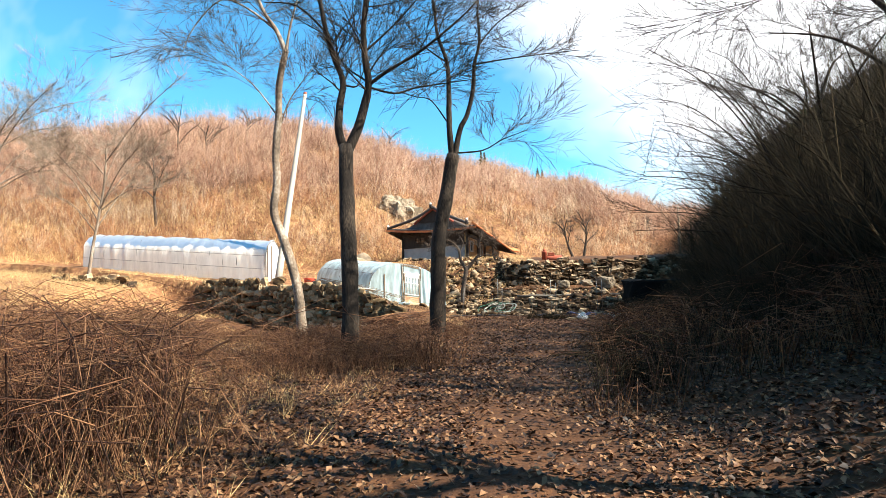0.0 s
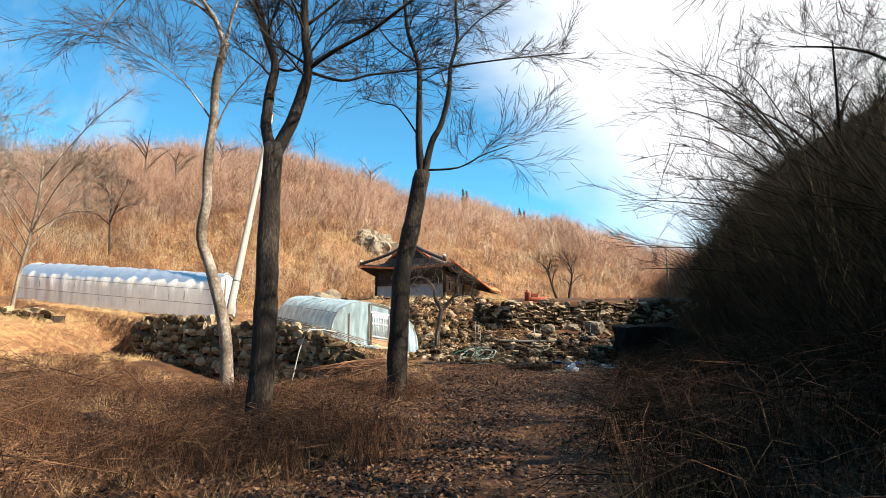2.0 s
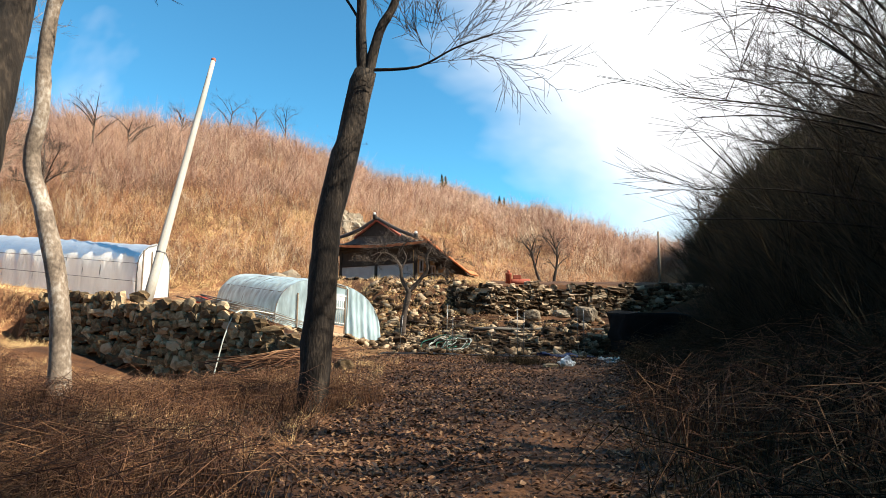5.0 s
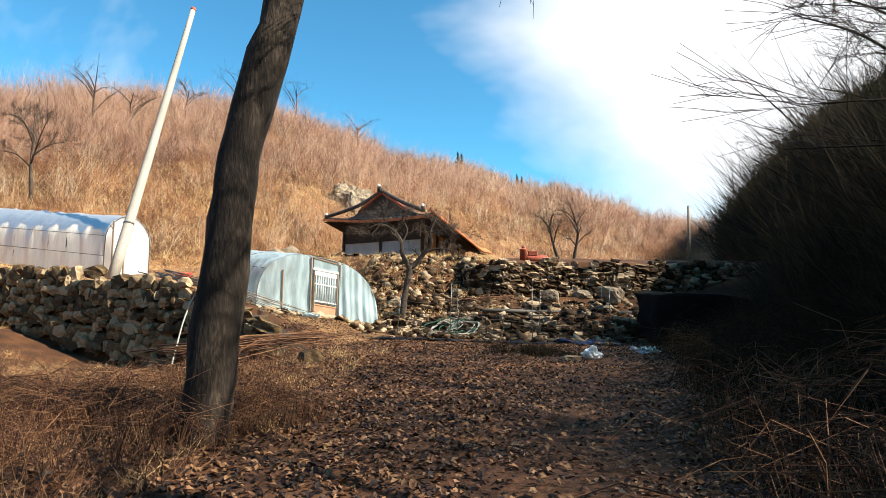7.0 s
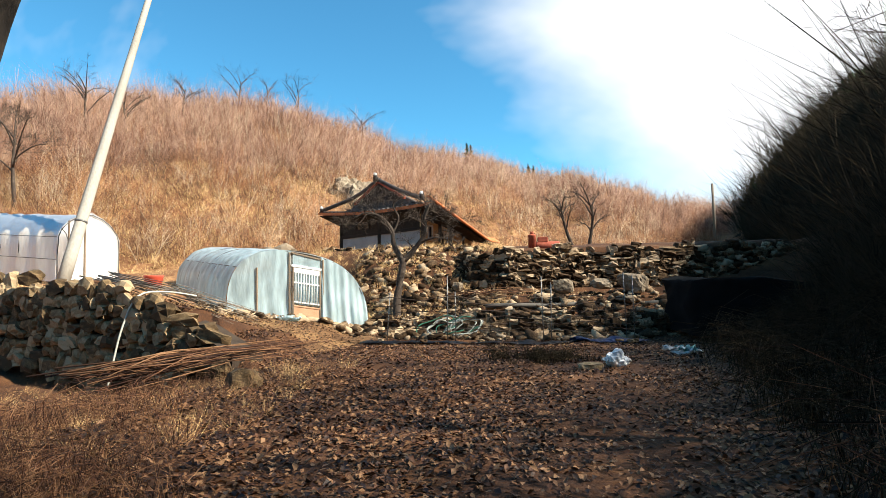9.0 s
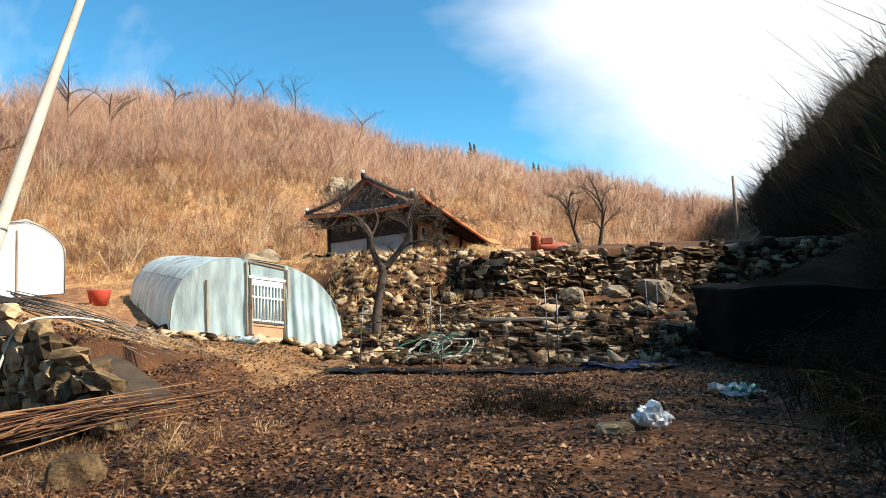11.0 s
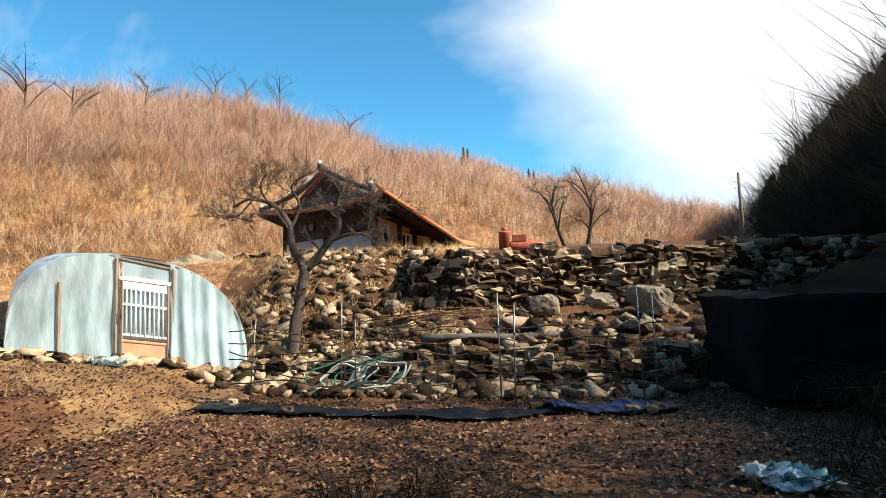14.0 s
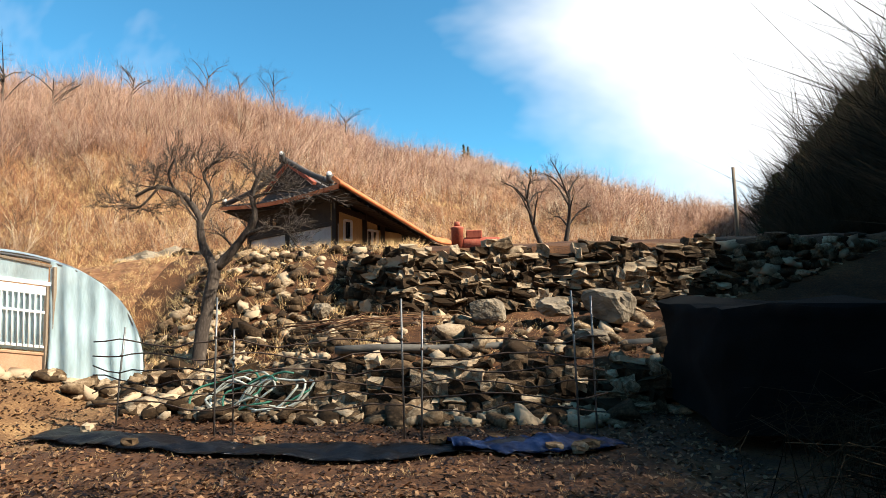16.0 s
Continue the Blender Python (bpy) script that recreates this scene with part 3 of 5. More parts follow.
        v.co = c * (1.0 if k == 1 else edge if k == 2 else corner) + Vector((rnd.uniform(-1, 1), rnd.uniform(-1, 1), rnd.uniform(-1, 1))) * 0.155
    bm.verts.index_update()
    V = np.array([v.co[:] for v in bm.verts])
    F = np.array([[v.index for v in f.verts] for f in bm.faces])
    bm.free()
    return V, F


STONES = [stone_template(100 + i) for i in range(9)]
ROUNDED = [stone_template(200 + i, 0.9, 0.74) for i in range(9)]


def stone_mesh(i, material, name, shapes):
    V, F = shapes[i]
    me = bpy.data.meshes.new(name)
    me.from_pydata(V.tolist(), [], F.tolist())
    me.materials.append(material)
    return me


def lay_stones(parent, places, material, singles=300, name="stone", shapes=STONES):
    """places: (matrix). The first ones are objects of their own, the rest are one part."""
    meshes = [stone_mesh(i, material, name, shapes) for i in range(len(shapes))]
    for i, m in enumerate(places[:singles]):
        ob = new(name, meshes[i % len(meshes)])
        ob.parent = parent
        ob.matrix_basis = m
    rest = places[singles:]
    if rest:
        V, F, o = [], [], 0
        for i, m in enumerate(rest):
            tv, tf = shapes[i % len(shapes)]
            a = np.array(m)
            V.append(tv @ a[:3, :3].T + a[:3, 3])
            F.append(tf + o)
            o += len(tv)
        tagged(child(fast_mesh("stones", np.concatenate(V), np.concatenate(F), material), parent), kind="stuff")


def stone_pose(rnd, p, size, yaw, tilt=10):
    return pose(*p, rnd.uniform(-tilt, tilt), rnd.uniform(-tilt, tilt), math.degrees(yaw) + rnd.uniform(-14, 14)) @ Matrix.Diagonal((*size, 1))


def wall_places(rnd, line, top, bottom, size, batter=0.15, tilt=16, rough_=0.4, fill=1.0):
    """Courses of stones on the face of a wall. line: points of its face in plan; top, bottom: functions of the share s along it."""
    L = [0]
    for a, b in zip(line, line[1:]):
        L.append(L[-1] + (Vector(b) - Vector(a)).length)
    res = []
    zmin, zmax = min(bottom(s / 40) for s in range(41)), max(top(s / 40) for s in range(41))
    z = zmin
    while z < zmax + 0.05:
        h = size[1] * rnd.uniform(0.75, 1.3)
        s = rnd.uniform(0, 0.2)
        while s < L[-1]:
            w = size[0] * rnd.choice((0.6, 0.8, 1.0, 1.0, 1.3, 1.7))
            hh = h * rnd.uniform(1 - rough_, 1 + 1.6 * rough_)
            k = (s + w / 2) / L[-1]
            if k < 1 and bottom(k) - 0.1 <= z <= top(k) - hh * 0.35:
                i = max(j for j in range(len(L) - 1) if L[j] <= s + w / 2 or j == 0)
                t = (s + w / 2 - L[i]) / (L[i + 1] - L[i])
                a, b = Vector(line[i]), Vector(line[i + 1])
                p = a.lerp(b, t)
                d = (b - a).normalized()
                nrm = Vector((d.y, -d.x))
                off = -batter * (z - bottom(k)) + rnd.uniform(-0.5, 0.5) * size[2] * rough_
                res.append((stone_pose(rnd, (p.x + nrm.x * off, p.y + nrm.y * off, z + h / 2 + rnd.uniform(-0.35, 0.35) * size[1]), (w * 1.02 * fill, size[2] * rnd.uniform(0.8, 1.3), hh * 1.06 * fill), math.atan2(d.y, d.x), tilt), s))
            s += w * 0.98
        z += h * 0.93
    return res


def core_wall(name, label, line, top, bottom, depth, batter=0.15):
    """The earth body behind a stone face, and the wall it belongs to."""
    bm = bmesh.new()
    n = 40
    L = [0]
    for a, b in zip(line, line[1:]):
        L.append(L[-1] + (Vector(b) - Vector(a)).length)
    rows = []
    for j in range(n + 1):
        k = j / n
        i = max(q for q in range(len(L) - 1) if L[q] <= k * L[-1] + 1e-6)
        t = (k * L[-1] - L[i]) / (L[i + 1] - L[i])
        a, b = Vector(line[i]), Vector(line[i + 1])
        p, d = a.lerp(b, t), (b - a).normalized()
        nr = Vector((d.y, -d.x))
        zt, zb = top(k) - 0.3, bottom(k) - 0.5
        f = p - nr * 0.12
        ft = p - nr * (0.14 + batter * (zt - zb))
        bk = p - nr * depth
        rows.append([bm.verts.new((f.x, f.y, zb)), bm.verts.new((ft.x, ft.y, zt)), bm.verts.new((bk.x, bk.y, zt)), bm.verts.new((bk.x, bk.y, zb))])
    for r0, r1 in zip(rows, rows[1:]):
        for c in range(4):
            bm.faces.new((r0[c], r1[c], r1[(c + 1) % 4], r0[(c + 1) % 4]))
    bm.faces.new(rows[0])
    bm.faces.new(rows[-1][::-1])
    bmesh.ops.recalc_face_normals(bm, faces=bm.faces[:])
    w = part(name, bm, M_CORE)
    return tagged(w, label, "stone wall", kind="structure")


rnd = random.Random(5)
# left retaining wall
LW = [(-14.2, 24.1), (-8.4, 21.9), (-1.7, 19.2)]
lw_len = 14.0
lw_top = lambda k: float(np.interp(k, [0, 0.06, 0.45, 0.72, 0.9, 1], [1.2, 1.45, 1.42, 1.15, 0.6, 0.05]))
lw_bot = lambda k: float(np.interp(k, [0, 0.3, 0.6, 0.8, 1], [-0.1, -0.7, -1.15, -1.0, -0.6]))
wall_left = core_wall("wall_left", "dry-laid retaining wall of brown field stones", LW, lw_top, lw_bot, 1.0, 0.08)
pl = wall_places(rnd, LW, lw_top, lw_bot, (0.38, 0.29, 0.28), 0.08, 7, 0.25, 1.0)
pl.sort(key=lambda q: -q[1])
lay_stones(wall_left, [q[0] for q in pl], M_STONE, shapes=ROUNDED)
# stone stub beyond its far end
LS = [(-22, 23.2), (-17.2, 22.6)]
wall_stub = core_wall("wall_stub", "broken end of a mossy field-stone wall", LS, lambda k: 1.9, lambda k: 0.3, 0.9, 0.08)
lay_stones(wall_stub, [q[0] for q in wall_places(rnd, LS, lambda k: 1.95, lambda k: 0.3, (0.36, 0.24, 0.3), 0.08)], M_STONE)

# upper terrace wall below the house
UW = [(2.0, 31.6), (2.6, 30.3), (4.0, 29.5), (5.4, 29.9), (7.0, 30.3), (9.5, 30.2), (13, 31.4), (18, 33.5)]
uw_top = lambda k: float(np.interp(k, [0, 0.12, 0.3, 0.45, 0.7, 1], [2.15, 2.25, 2.38, 2.34, 2.48, 2.45])) + 0.1 * math.sin(k * 47) + 0.06 * math.sin(k * 113)
uw_bot = lambda k: float(np.interp(k, [0, 0.2, 0.5, 1], [1.2, 0.75, 0.9, 0.4]))
wall_upper = core_wall("wall_upper", "tall dry-stone terrace wall of dark angular stones", UW, uw_top, uw_bot, 1.4, 0.28)
pl = wall_places(rnd, UW, uw_top, uw_bot, (0.3, 0.15, 0.34), 0.28)
pl.sort(key=lambda q: abs(q[1] - 6))
lay_stones(wall_upper, [q[0] for q in pl], M_STONE_BACK)
# low wall in front of the house
HW = [(-4.8, 34.6), (-1.6, 33.6), (1.6, 32.2)]
wall_house = core_wall("wall_house", "low dark field-stone wall edging the house yard", HW, lambda k: 2.85 - 0.45 * k, lambda k: 1.9 - 0.3 * k, 0.7, 0.1)
lay_stones(wall_house, [q[0] for q in wall_places(rnd, HW, lambda k: 2.9 - 0.45 * k, lambda k: 1.9 - 0.3 * k, (0.32, 0.15, 0.3), 0.1)], M_STONE_BACK)
# lower rubble wall behind the fence
RW = [(-0.6, 27.2), (1.0, 26.9), (3.0, 26.5), (6.5, 26.4), (9.5, 26.9), (13, 28.5)]
rw_top = lambda k: float(np.interp(k, [0, 0.15, 0.3, 1], [-0.15, -0.05, 0.12, 0.15])) + 0.06 * math.sin(k * 61)
wall_lower = core_wall("wall_lower", "tumbled rubble-stone bank of pale broken stones", RW, rw_top, lambda k: -0.62, 1.0, 0.45)
pl = wall_places(rnd, RW, rw_top, lambda k: -0.65, (0.3, 0.16, 0.32), 0.45)
pl.sort(key=lambda q: abs(q[1] - 5))
lay_stones(wall_lower, [q[0] for q in pl], M_STONE_BACK)
# loose stones on the berm, the slope to the house and along the tunnel
loose = []
for _ in range(2200):
    u = rnd.random()
    if u < 0.14:
        x, y = rnd.uniform(2.5, 12), rnd.uniform(26.9, 29.6)
    elif u < 0.62:
        x, y = rnd.uniform(-2.2, 3.0), rnd.uniform(26.6, 33.0)
        if rnd.random() > 1.15 - (y - 26.6) / 9:
            continue
    elif u < 0.8:
        x, y = rnd.uniform(0, 8), rnd.uniform(25.7, 26.5)
    else:
        t = rnd.random()
        x, y = -6.0 + 5.3 * t + rnd.gauss(0, 0.15), 25.05 + 2.35 * t + rnd.gauss(0, 0.12) + 0.9 * max(0.0, 0.2 - t) * 5
        if rnd.random() < 0.6:
            continue
    s = rnd.choice((0.07, 0.09, 0.12, 0.15, 0.19, 0.26)) * rnd.uniform(0.8, 1.3)
    loose.append(stone_pose(rnd, (x, y, ground_z(x, y) + s * 0.15), (s * rnd.uniform(1.1, 2.0), s, s * rnd.uniform(0.35, 0.9)), rnd.uniform(0, 6.28), 30))
rubble = thing("rubble", "scattered pale broken stones over the terraces", "stones", kind="stuff")
lay_stones(rubble, loose, M_STONE_BACK, 0)


def boulder(label, p, size, seed, material=None, group=""):
    r_ = random.Random(seed)
    bm = bmesh.new()
    bmesh.ops.create_icosphere(bm, subdivisions=3, radius=0.5)
    o = Vector((seed * 1.7, seed * 0.3, 0))
    for v in bm.verts:
        k = 1 + 0.35 * noise.noise(v.co * 2.2 + o) + 0.14 * noise.noise(v.co * 6 + o)
        v.co = Vector((max(-0.42, min(0.42, v.co.x * k)), max(-0.42, min(0.42, v.co.y * k)), max(-0.4, min(0.4, v.co.z * k))))
    ob = part("boulder", bm, material or M_STONE)
    ob.matrix_world = pose(*p, r_.uniform(-12, 12), r_.uniform(-12, 12), r_.uniform(0, 360)) @ Matrix.Diagonal((*size, 1))
    return tagged(ob, label, "boulder", group)


boulder("large pale angular boulder in the terrace", (8.3, 28.9, 1.05), (1.1, 0.7, 0.75), 4, M_ROCK)
boulder("flat pale boulder at the foot of the terrace wall", (7.2, 28.9, 1.02), (1.1, 0.7, 0.4), 5, M_ROCK)
boulder("brown weathered boulder on the berm", (5.9, 28.8, 0.95), (0.8, 0.6, 0.6), 6, M_ROCK)
boulder("low weathered slab on the berm", (7.9, 28.0, 0.5), (1.3, 0.6, 0.32), 7, M_ROCK)
boulder("grey lichen-spotted boulder at the edge of the path", (0.1, 16.3, -0.2), (0.55, 0.45, 0.45), 8)
boulder("pale flat stone among the leaves", (-1.6, 14.0, ground_z(-1.6, 14.0) + 0.04), (0.35, 0.25, 0.16), 9)
boulder("squarish stone lying in the leaves", (5.22, 18.15, ground_z(5.22, 18.15) + 0.05), (0.5, 0.35, 0.2), 10)
boulder("pale weathered stone set on the rubble", (2.1, 29.6, 1.0), (0.45, 0.4, 0.4), 12, M_ROCK)

# cliff outcrops in the hillside
def outcrop(label, x, y, size, seed):
    bm = bmesh.new()
    bmesh.ops.create_icosphere(bm, subdivisions=4, radius=0.5)
    for v in bm.verts:
        c = v.co.copy()
        q = Vector((round(c.x * 5) / 5, round(c.y * 5) / 5, round(c.z * 4) / 4))
        v.co = c * (1 + 0.5 * noise.noise(q * 2.1 + Vector((seed, 0, 0))) + 0.3 * noise.noise(c * 6 + Vector((0, seed, 0))))
    ob = part("rock_outcrop", bm, M_ROCK)
    ob.matrix_world = pose(x, y, ground_z(x, y) + size[2] * 0.1, -15, 0, 20) @ Matrix.Diagonal((*size, 1))
    tagged(ob, label, "rock")


outcrop("pale craggy rock outcrop on the brushy hillside", -9.6, 62, (3.6, 3, 3.8), 3)
outcrop("smaller rock face showing through the scrub", -11.8, 63, (3, 2.5, 2.5), 9)
outcrop("low dark rocks breaking out of the dry slope", -10.5, 42, (4.2, 2.5, 2.2), 5)

# ---------------------------------------------------------------- leaning pole
def make_pole():
    a, b = Vector((-9.6, 24.4, 1.25)), Vector((-9.6, 28.7, 13.1))
    top = thing("utility_pole", "tapered pale concrete pole leaning beside the tunnel", "pole", at=Matrix.Translation(a))
    bm = bmesh.new()
    pts = [(b - a) * (i / 12) for i in range(13)]
    tube(bm, pts, [0.19 - 0.085 * i / 12 for i in range(13)], 16)
    part("shaft", bm, M_CONC, top)
    bm = bmesh.new()
    d = (b - a)
    tube(bm, [d * 0.995, d * 1.006], 0.112, 16)
    part("cap", bm, M_REDRUST, top, "rusty cap band")
    bm = bmesh.new()
    tube(bm, [d * 0.17, d * 0.175], 0.185, 16)
    part("band", bm, M_GALV, top, "steel strap")


make_pole()

# ---------------------------------------------------------------- film tunnels
def arch(u, flat=0.0):
    """Profile of a tunnel: u from 0 to 1 gives share of width and share of height."""
    a = math.pi * (1 - u)
    return 0.5 + 0.5 * math.copysign(abs(math.cos(a)) ** 0.8, math.cos(a)), abs(math.sin(a)) ** 0.72


def tunnel_frame(fl, fr, axis_vec, hgt, zb):
    fl, fr, ax = Vector(fl), Vector(fr), Vector(axis_vec)

    def at(u, s):
        w, h = arch(u)
        p = fl.lerp(fr, w) + ax * s
        p.z += hgt * h + zb * s
        return p
    return at


def small_tunnel():
    fl, fr = Vector((-4.9, 25.5, 0.28)), Vector((-0.89, 27.72, -0.47))
    o = (fl + fr) / 2
    at = tunnel_frame(fl - o, fr - o, (-4.7, 4.9, 0.0), 2.35, 0.5)
    top = thing("polytunnel", "low polytunnel in wrinkled pale blue film with a barred door", "greenhouse", at=Matrix.Translation(o))
    n, m = 56, 40
    bm = bmesh.new()
    grid = []
    for i in range(m + 1):
        s = i / m
        rib = abs(math.sin(s * math.pi * 9))
        row = []
        for j in range(n + 1):
            u = j / n
            p = at(u, s)
            c = at(0.5, s)
            c.z = p.z * 0.5
            sag = 0.045 * rib * (0.3 + abs(math.sin(u * math.pi))) + 0.04 * noise.noise(Vector((u * 7, s * 26, 1)))
            crease = 0.03 * noise.noise(Vector((u * 3 + s * 9, s * 60 - u * 14, 4)))
            p = p - (p - c).normalized() * (sag + crease)
            row.append(bm.verts.new(p))
        grid.append(row)
    for i in range(m):
        for j in range(n):
            bm.faces.new((grid[i][j], grid[i][j + 1], grid[i + 1][j + 1], grid[i + 1][j])).smooth = True
    part("cover", bm, M_FILM, top)
    # front sheet with pleats on the right, a door opening left out
    d0, d1, dtop = 0.435, 0.65, 0.92
    bm = bmesh.new()
    # the film hangs in strips from the front hoop to the ground
    base_l, base_r = fl - o, fr - o
    front = (base_r - base_l).normalized().cross(Vector((0, 0, 1)))
    cols = []
    K = 110
    for k in range(K + 1):
        w = k / K
        lo_, hi_ = 0.0, 1.0
        for _ in range(24):
            mid_ = (lo_ + hi_) / 2
            if arch(mid_)[0] < w:
                lo_ = mid_
            else:
                hi_ = mid_
        hh = 2.35 * arch(lo_)[1]
        p = base_l.lerp(base_r, w)
        amp = 0.055 if w > d1 else 0.009
        col = []
        for r in range(13):
            f = r / 12
            ww = w - 0.10 * (1 - f) * (w - 0.6)
            pleat = amp * (0.55 * math.sin(ww * 118) + 0.5 * math.sin(ww * 71 + 1.3) + 0.6 * noise.noise(Vector((ww * 38, f * 1.2, 9)))) * (1 - 0.6 * f) + 0.03 * noise.noise(Vector((w * 9, f * 4, 2)))
            q = p + Vector((0, 0, hh * f)) + front * (0.03 + pleat + (0.12 * (1 - f) if w > d1 else 0))
            col.append(bm.verts.new(q))
        cols.append(col)
    for k in range(K):
        w = (k + 0.5) / K
        for r in range(12):
            if d0 < w < d1:
                continue
            bm.faces.new((cols[k][r], cols[k + 1][r], cols[k + 1][r + 1], cols[k][r + 1])).smooth = True
    part("front_sheet", bm, M_FILM, top)
    # hoops
    for s in [i / 9 for i in range(10)]:
        bm = bmesh.new()
        pts = []
        for j in range(25):
            p, c = at(j / 24, s), at(0.5, s)
            c.z = p.z * 0.5
            pts.append(p - (p - c).normalized() * 0.03)
        tube(bm, pts, 0.016 if s else 0.024, 6)
        part("hoop", bm, M_GALV, top)
    for u in (0.2, 0.5, 0.8):
        bm = bmesh.new()
        tube(bm, [at(u, s / 8) - Vector((0, 0, 0.05)) for s in range(9)], 0.013, 6)
        part("purlin", bm, M_GALV, top)
    # posts of the front
    X = (base_r - base_l)
    def fp(w, z, off=0.05):
        p = base_l + X * w + front * off
        return Vector((p.x, p.y, p.z + z))
    for w, h in ((0.20, 1.62), (d0 - 0.012, 2.28), (d1 + 0.012, 2.2)):
        bm = bmesh.new()
        beam(bm, fp(w, -0.05), fp(w, h), 0.07, 0.05, 0.006)
        part("post", bm, M_WOOD, top)
    bm = bmesh.new()
    beam(bm, fp(d0, 2.28), fp(d1, 2.2), 0.05, 0.05, 0.005)
    part("lintel", bm, M_WOOD, top)
    bm = bmesh.new()
    beam(bm, fp(d0, 1.86), fp(d1, 1.86), 0.06, 0.07, 0.005)
    part("transom", bm, M_WHITE, top)
    bm = bmesh.new()
    beam(bm, fp(d0, -0.02), fp(d1, -0.02), 0.12, 0.06, 0.01)
    part("sill", bm, M_WOOD, top, "weathered timber sill")
    bm = bmesh.new()
    a, b, c, d = fp(d0 + .01, 1.9), fp(d1 - .01, 1.9), fp(d1 - .01, 2.2), fp(d0 + .01, 2.26)
    bm.faces.new([bm.verts.new(q) for q in (a, b, c, d)])
    part("fanlight", bm, M_FILM, top)
    # door
    door = child(new("door"), top)
    tagged(door, "narrow door with white bars over an orange lower panel")
    dl, dr = d0 + 0.012, d1 - 0.012
    for w in (dl, dr):
        bm = bmesh.new()
        beam(bm, fp(w, 0.02, 0.08), fp(w, 1.82, 0.08), 0.05, 0.06, 0.006)
        part("stile", bm, M_WOOD, door)
    for z, mt in ((0.05, M_WOOD), (0.55, M_PANEL), (0.68, M_WHITE), (1.32, M_WHITE), (1.72, M_WHITE)):
        bm = bmesh.new()
        beam(bm, fp(dl, z, 0.08), fp(dr, z, 0.08), 0.04, 0.05 if z not in (1.72,) else 0.16, 0.005)
        part("rail", bm, mt, door)
    bm = bmesh.new()
    q8 = [bm.verts.new(fp(w, z, o_)) for o_ in (0.065, 0.085) for w, z in ((dl, 0.07), (dr, 0.07), (dr, 0.54), (dl, 0.54))]
    for f4 in ((0, 1, 2, 3), (7, 6, 5, 4), (0, 4, 5, 1), (1, 5, 6, 2), (2, 6, 7, 3), (3, 7, 4, 0)):
        bm.faces.new([q8[k] for k in f4])
    part("lower_panel", bm, M_PANEL, door)
    for k in range(9):
        w = dl + (dr - dl) * (k + 1) / 10
        bm = bmesh.new()
        tube(bm, [fp(w, 0.66, 0.09), fp(w, 1.66, 0.09)], 0.014, 6)
        part("bar", bm, M_WHITE, door)
    bm = bmesh.new()
    bm.faces.new([bm.verts.new(q) for q in (fp(dl, 0.6, 0.05), fp(dr, 0.6, 0.05), fp(dr, 1.7, 0.05), fp(dl, 1.7, 0.05))])
    part("pane", bm, M_FILM, door)
    bm = bmesh.new()
    tube(bm, [fp(dl, 1.02, 0.1), fp(dl, 1.02, 0.16), fp(dl, 1.2, 0.16), fp(dl, 1.2, 0.1)], 0.012, 6)
    part("handle", bm, M_WIRE, door)


small_tunnel()


def big_tunnel():
    """The white tunnel: upright sides, a pitched round roof."""
    a, b = Vector((-10.9, 25.7, 1.4)), Vector((-26.4, 30.9, 2.6))
    ax = b - a
    back = Vector((-0.9, 4.3, 0.15))
    top = thing("polytunnel", "long polytunnel in crumpled white film with a torn end", "greenhouse", at=Matrix.Translation(a))
    prof = [(0, 0), (0.0, 0.55), (0.0, 1.1), (0.012, 1.55), (0.05, 1.8), (0.16, 2.1), (0.3, 2.32), (0.5, 2.45), (0.7, 2.32), (0.84, 2.1), (0.95, 1.8), (0.988, 1.55), (1.0, 1.1), (1.0, 0)]
    bm = bmesh.new()
    m = 90
    grid = []
    for i in range(m + 1):
        s = i / m
        rib = abs(math.sin(s * math.pi * 15))
        row = []
        for j, (w, h) in enumerate(prof):
            p = ax * s + back * w + Vector((0, 0, h))
            side = -1 if w < 0.5 else 1
            dent = 0.07 * rib + 0.13 * noise.noise(Vector((s * 40, h * 2.2 + s * 11, w * 3)))
            if 0 < h < 1.7:
                p += back.normalized() * (-side) * dent
            elif h:
                p.z -= dent * 0.6
            row.append(bm.verts.new(p))
        grid.append(row)
    for i in range(m):
        for j in range(len(prof) - 1):
            bm.faces.new((grid[i][j], grid[i + 1][j], grid[i + 1][j + 1], grid[i][j + 1])).smooth = True
    part("cover", bm, M_FILMW, top)
    for s, nm in ((0.003, "end_sheet"), (0.997, "end_sheet")):
        bm = bmesh.new()
        lo = [bm.verts.new(ax * s + back * w + Vector((0, 0, 0))) for w, h in prof[1:-1]]
        up = [bm.verts.new(ax * s + back * w + Vector((0, 0, h))) for w, h in prof[1:-1]]
        keep = range(len(lo) - 1)
        for k in keep:
            if s < 0.5 and 0.0 < prof[k + 1][0] < 0.16:
                continue
            bm.faces.new((lo[k], lo[k + 1], up[k + 1], up[k]))
        part(nm, bm, M_FILMW, top)
    for k in range(16):
        s = k / 15
        bm = bmesh.new()
        tube(bm, [ax * s + back * (0.01 + 0.98 * w) + Vector((0, 0, h * 0.985)) for w, h in prof], 0.018, 6)
        part("hoop", bm, M_GALV, top)
    for h in (0.75, 1.5):
        bm = bmesh.new()
        tube(bm, [Vector((0, 0, h)) - back.normalized() * 0.03, ax + Vector((0, 0, h)) - back.normalized() * 0.03], 0.012, 6)
        part("rail", bm, M_GALV, top)
    for w in (0.16, 0.4):
        bm = bmesh.new()
        beam(bm, back * w, back * w + Vector((0, 0, 2.1)), 0.05, 0.05, 0.005)
        part("post", bm, M_WOOD, top)


big_tunnel()

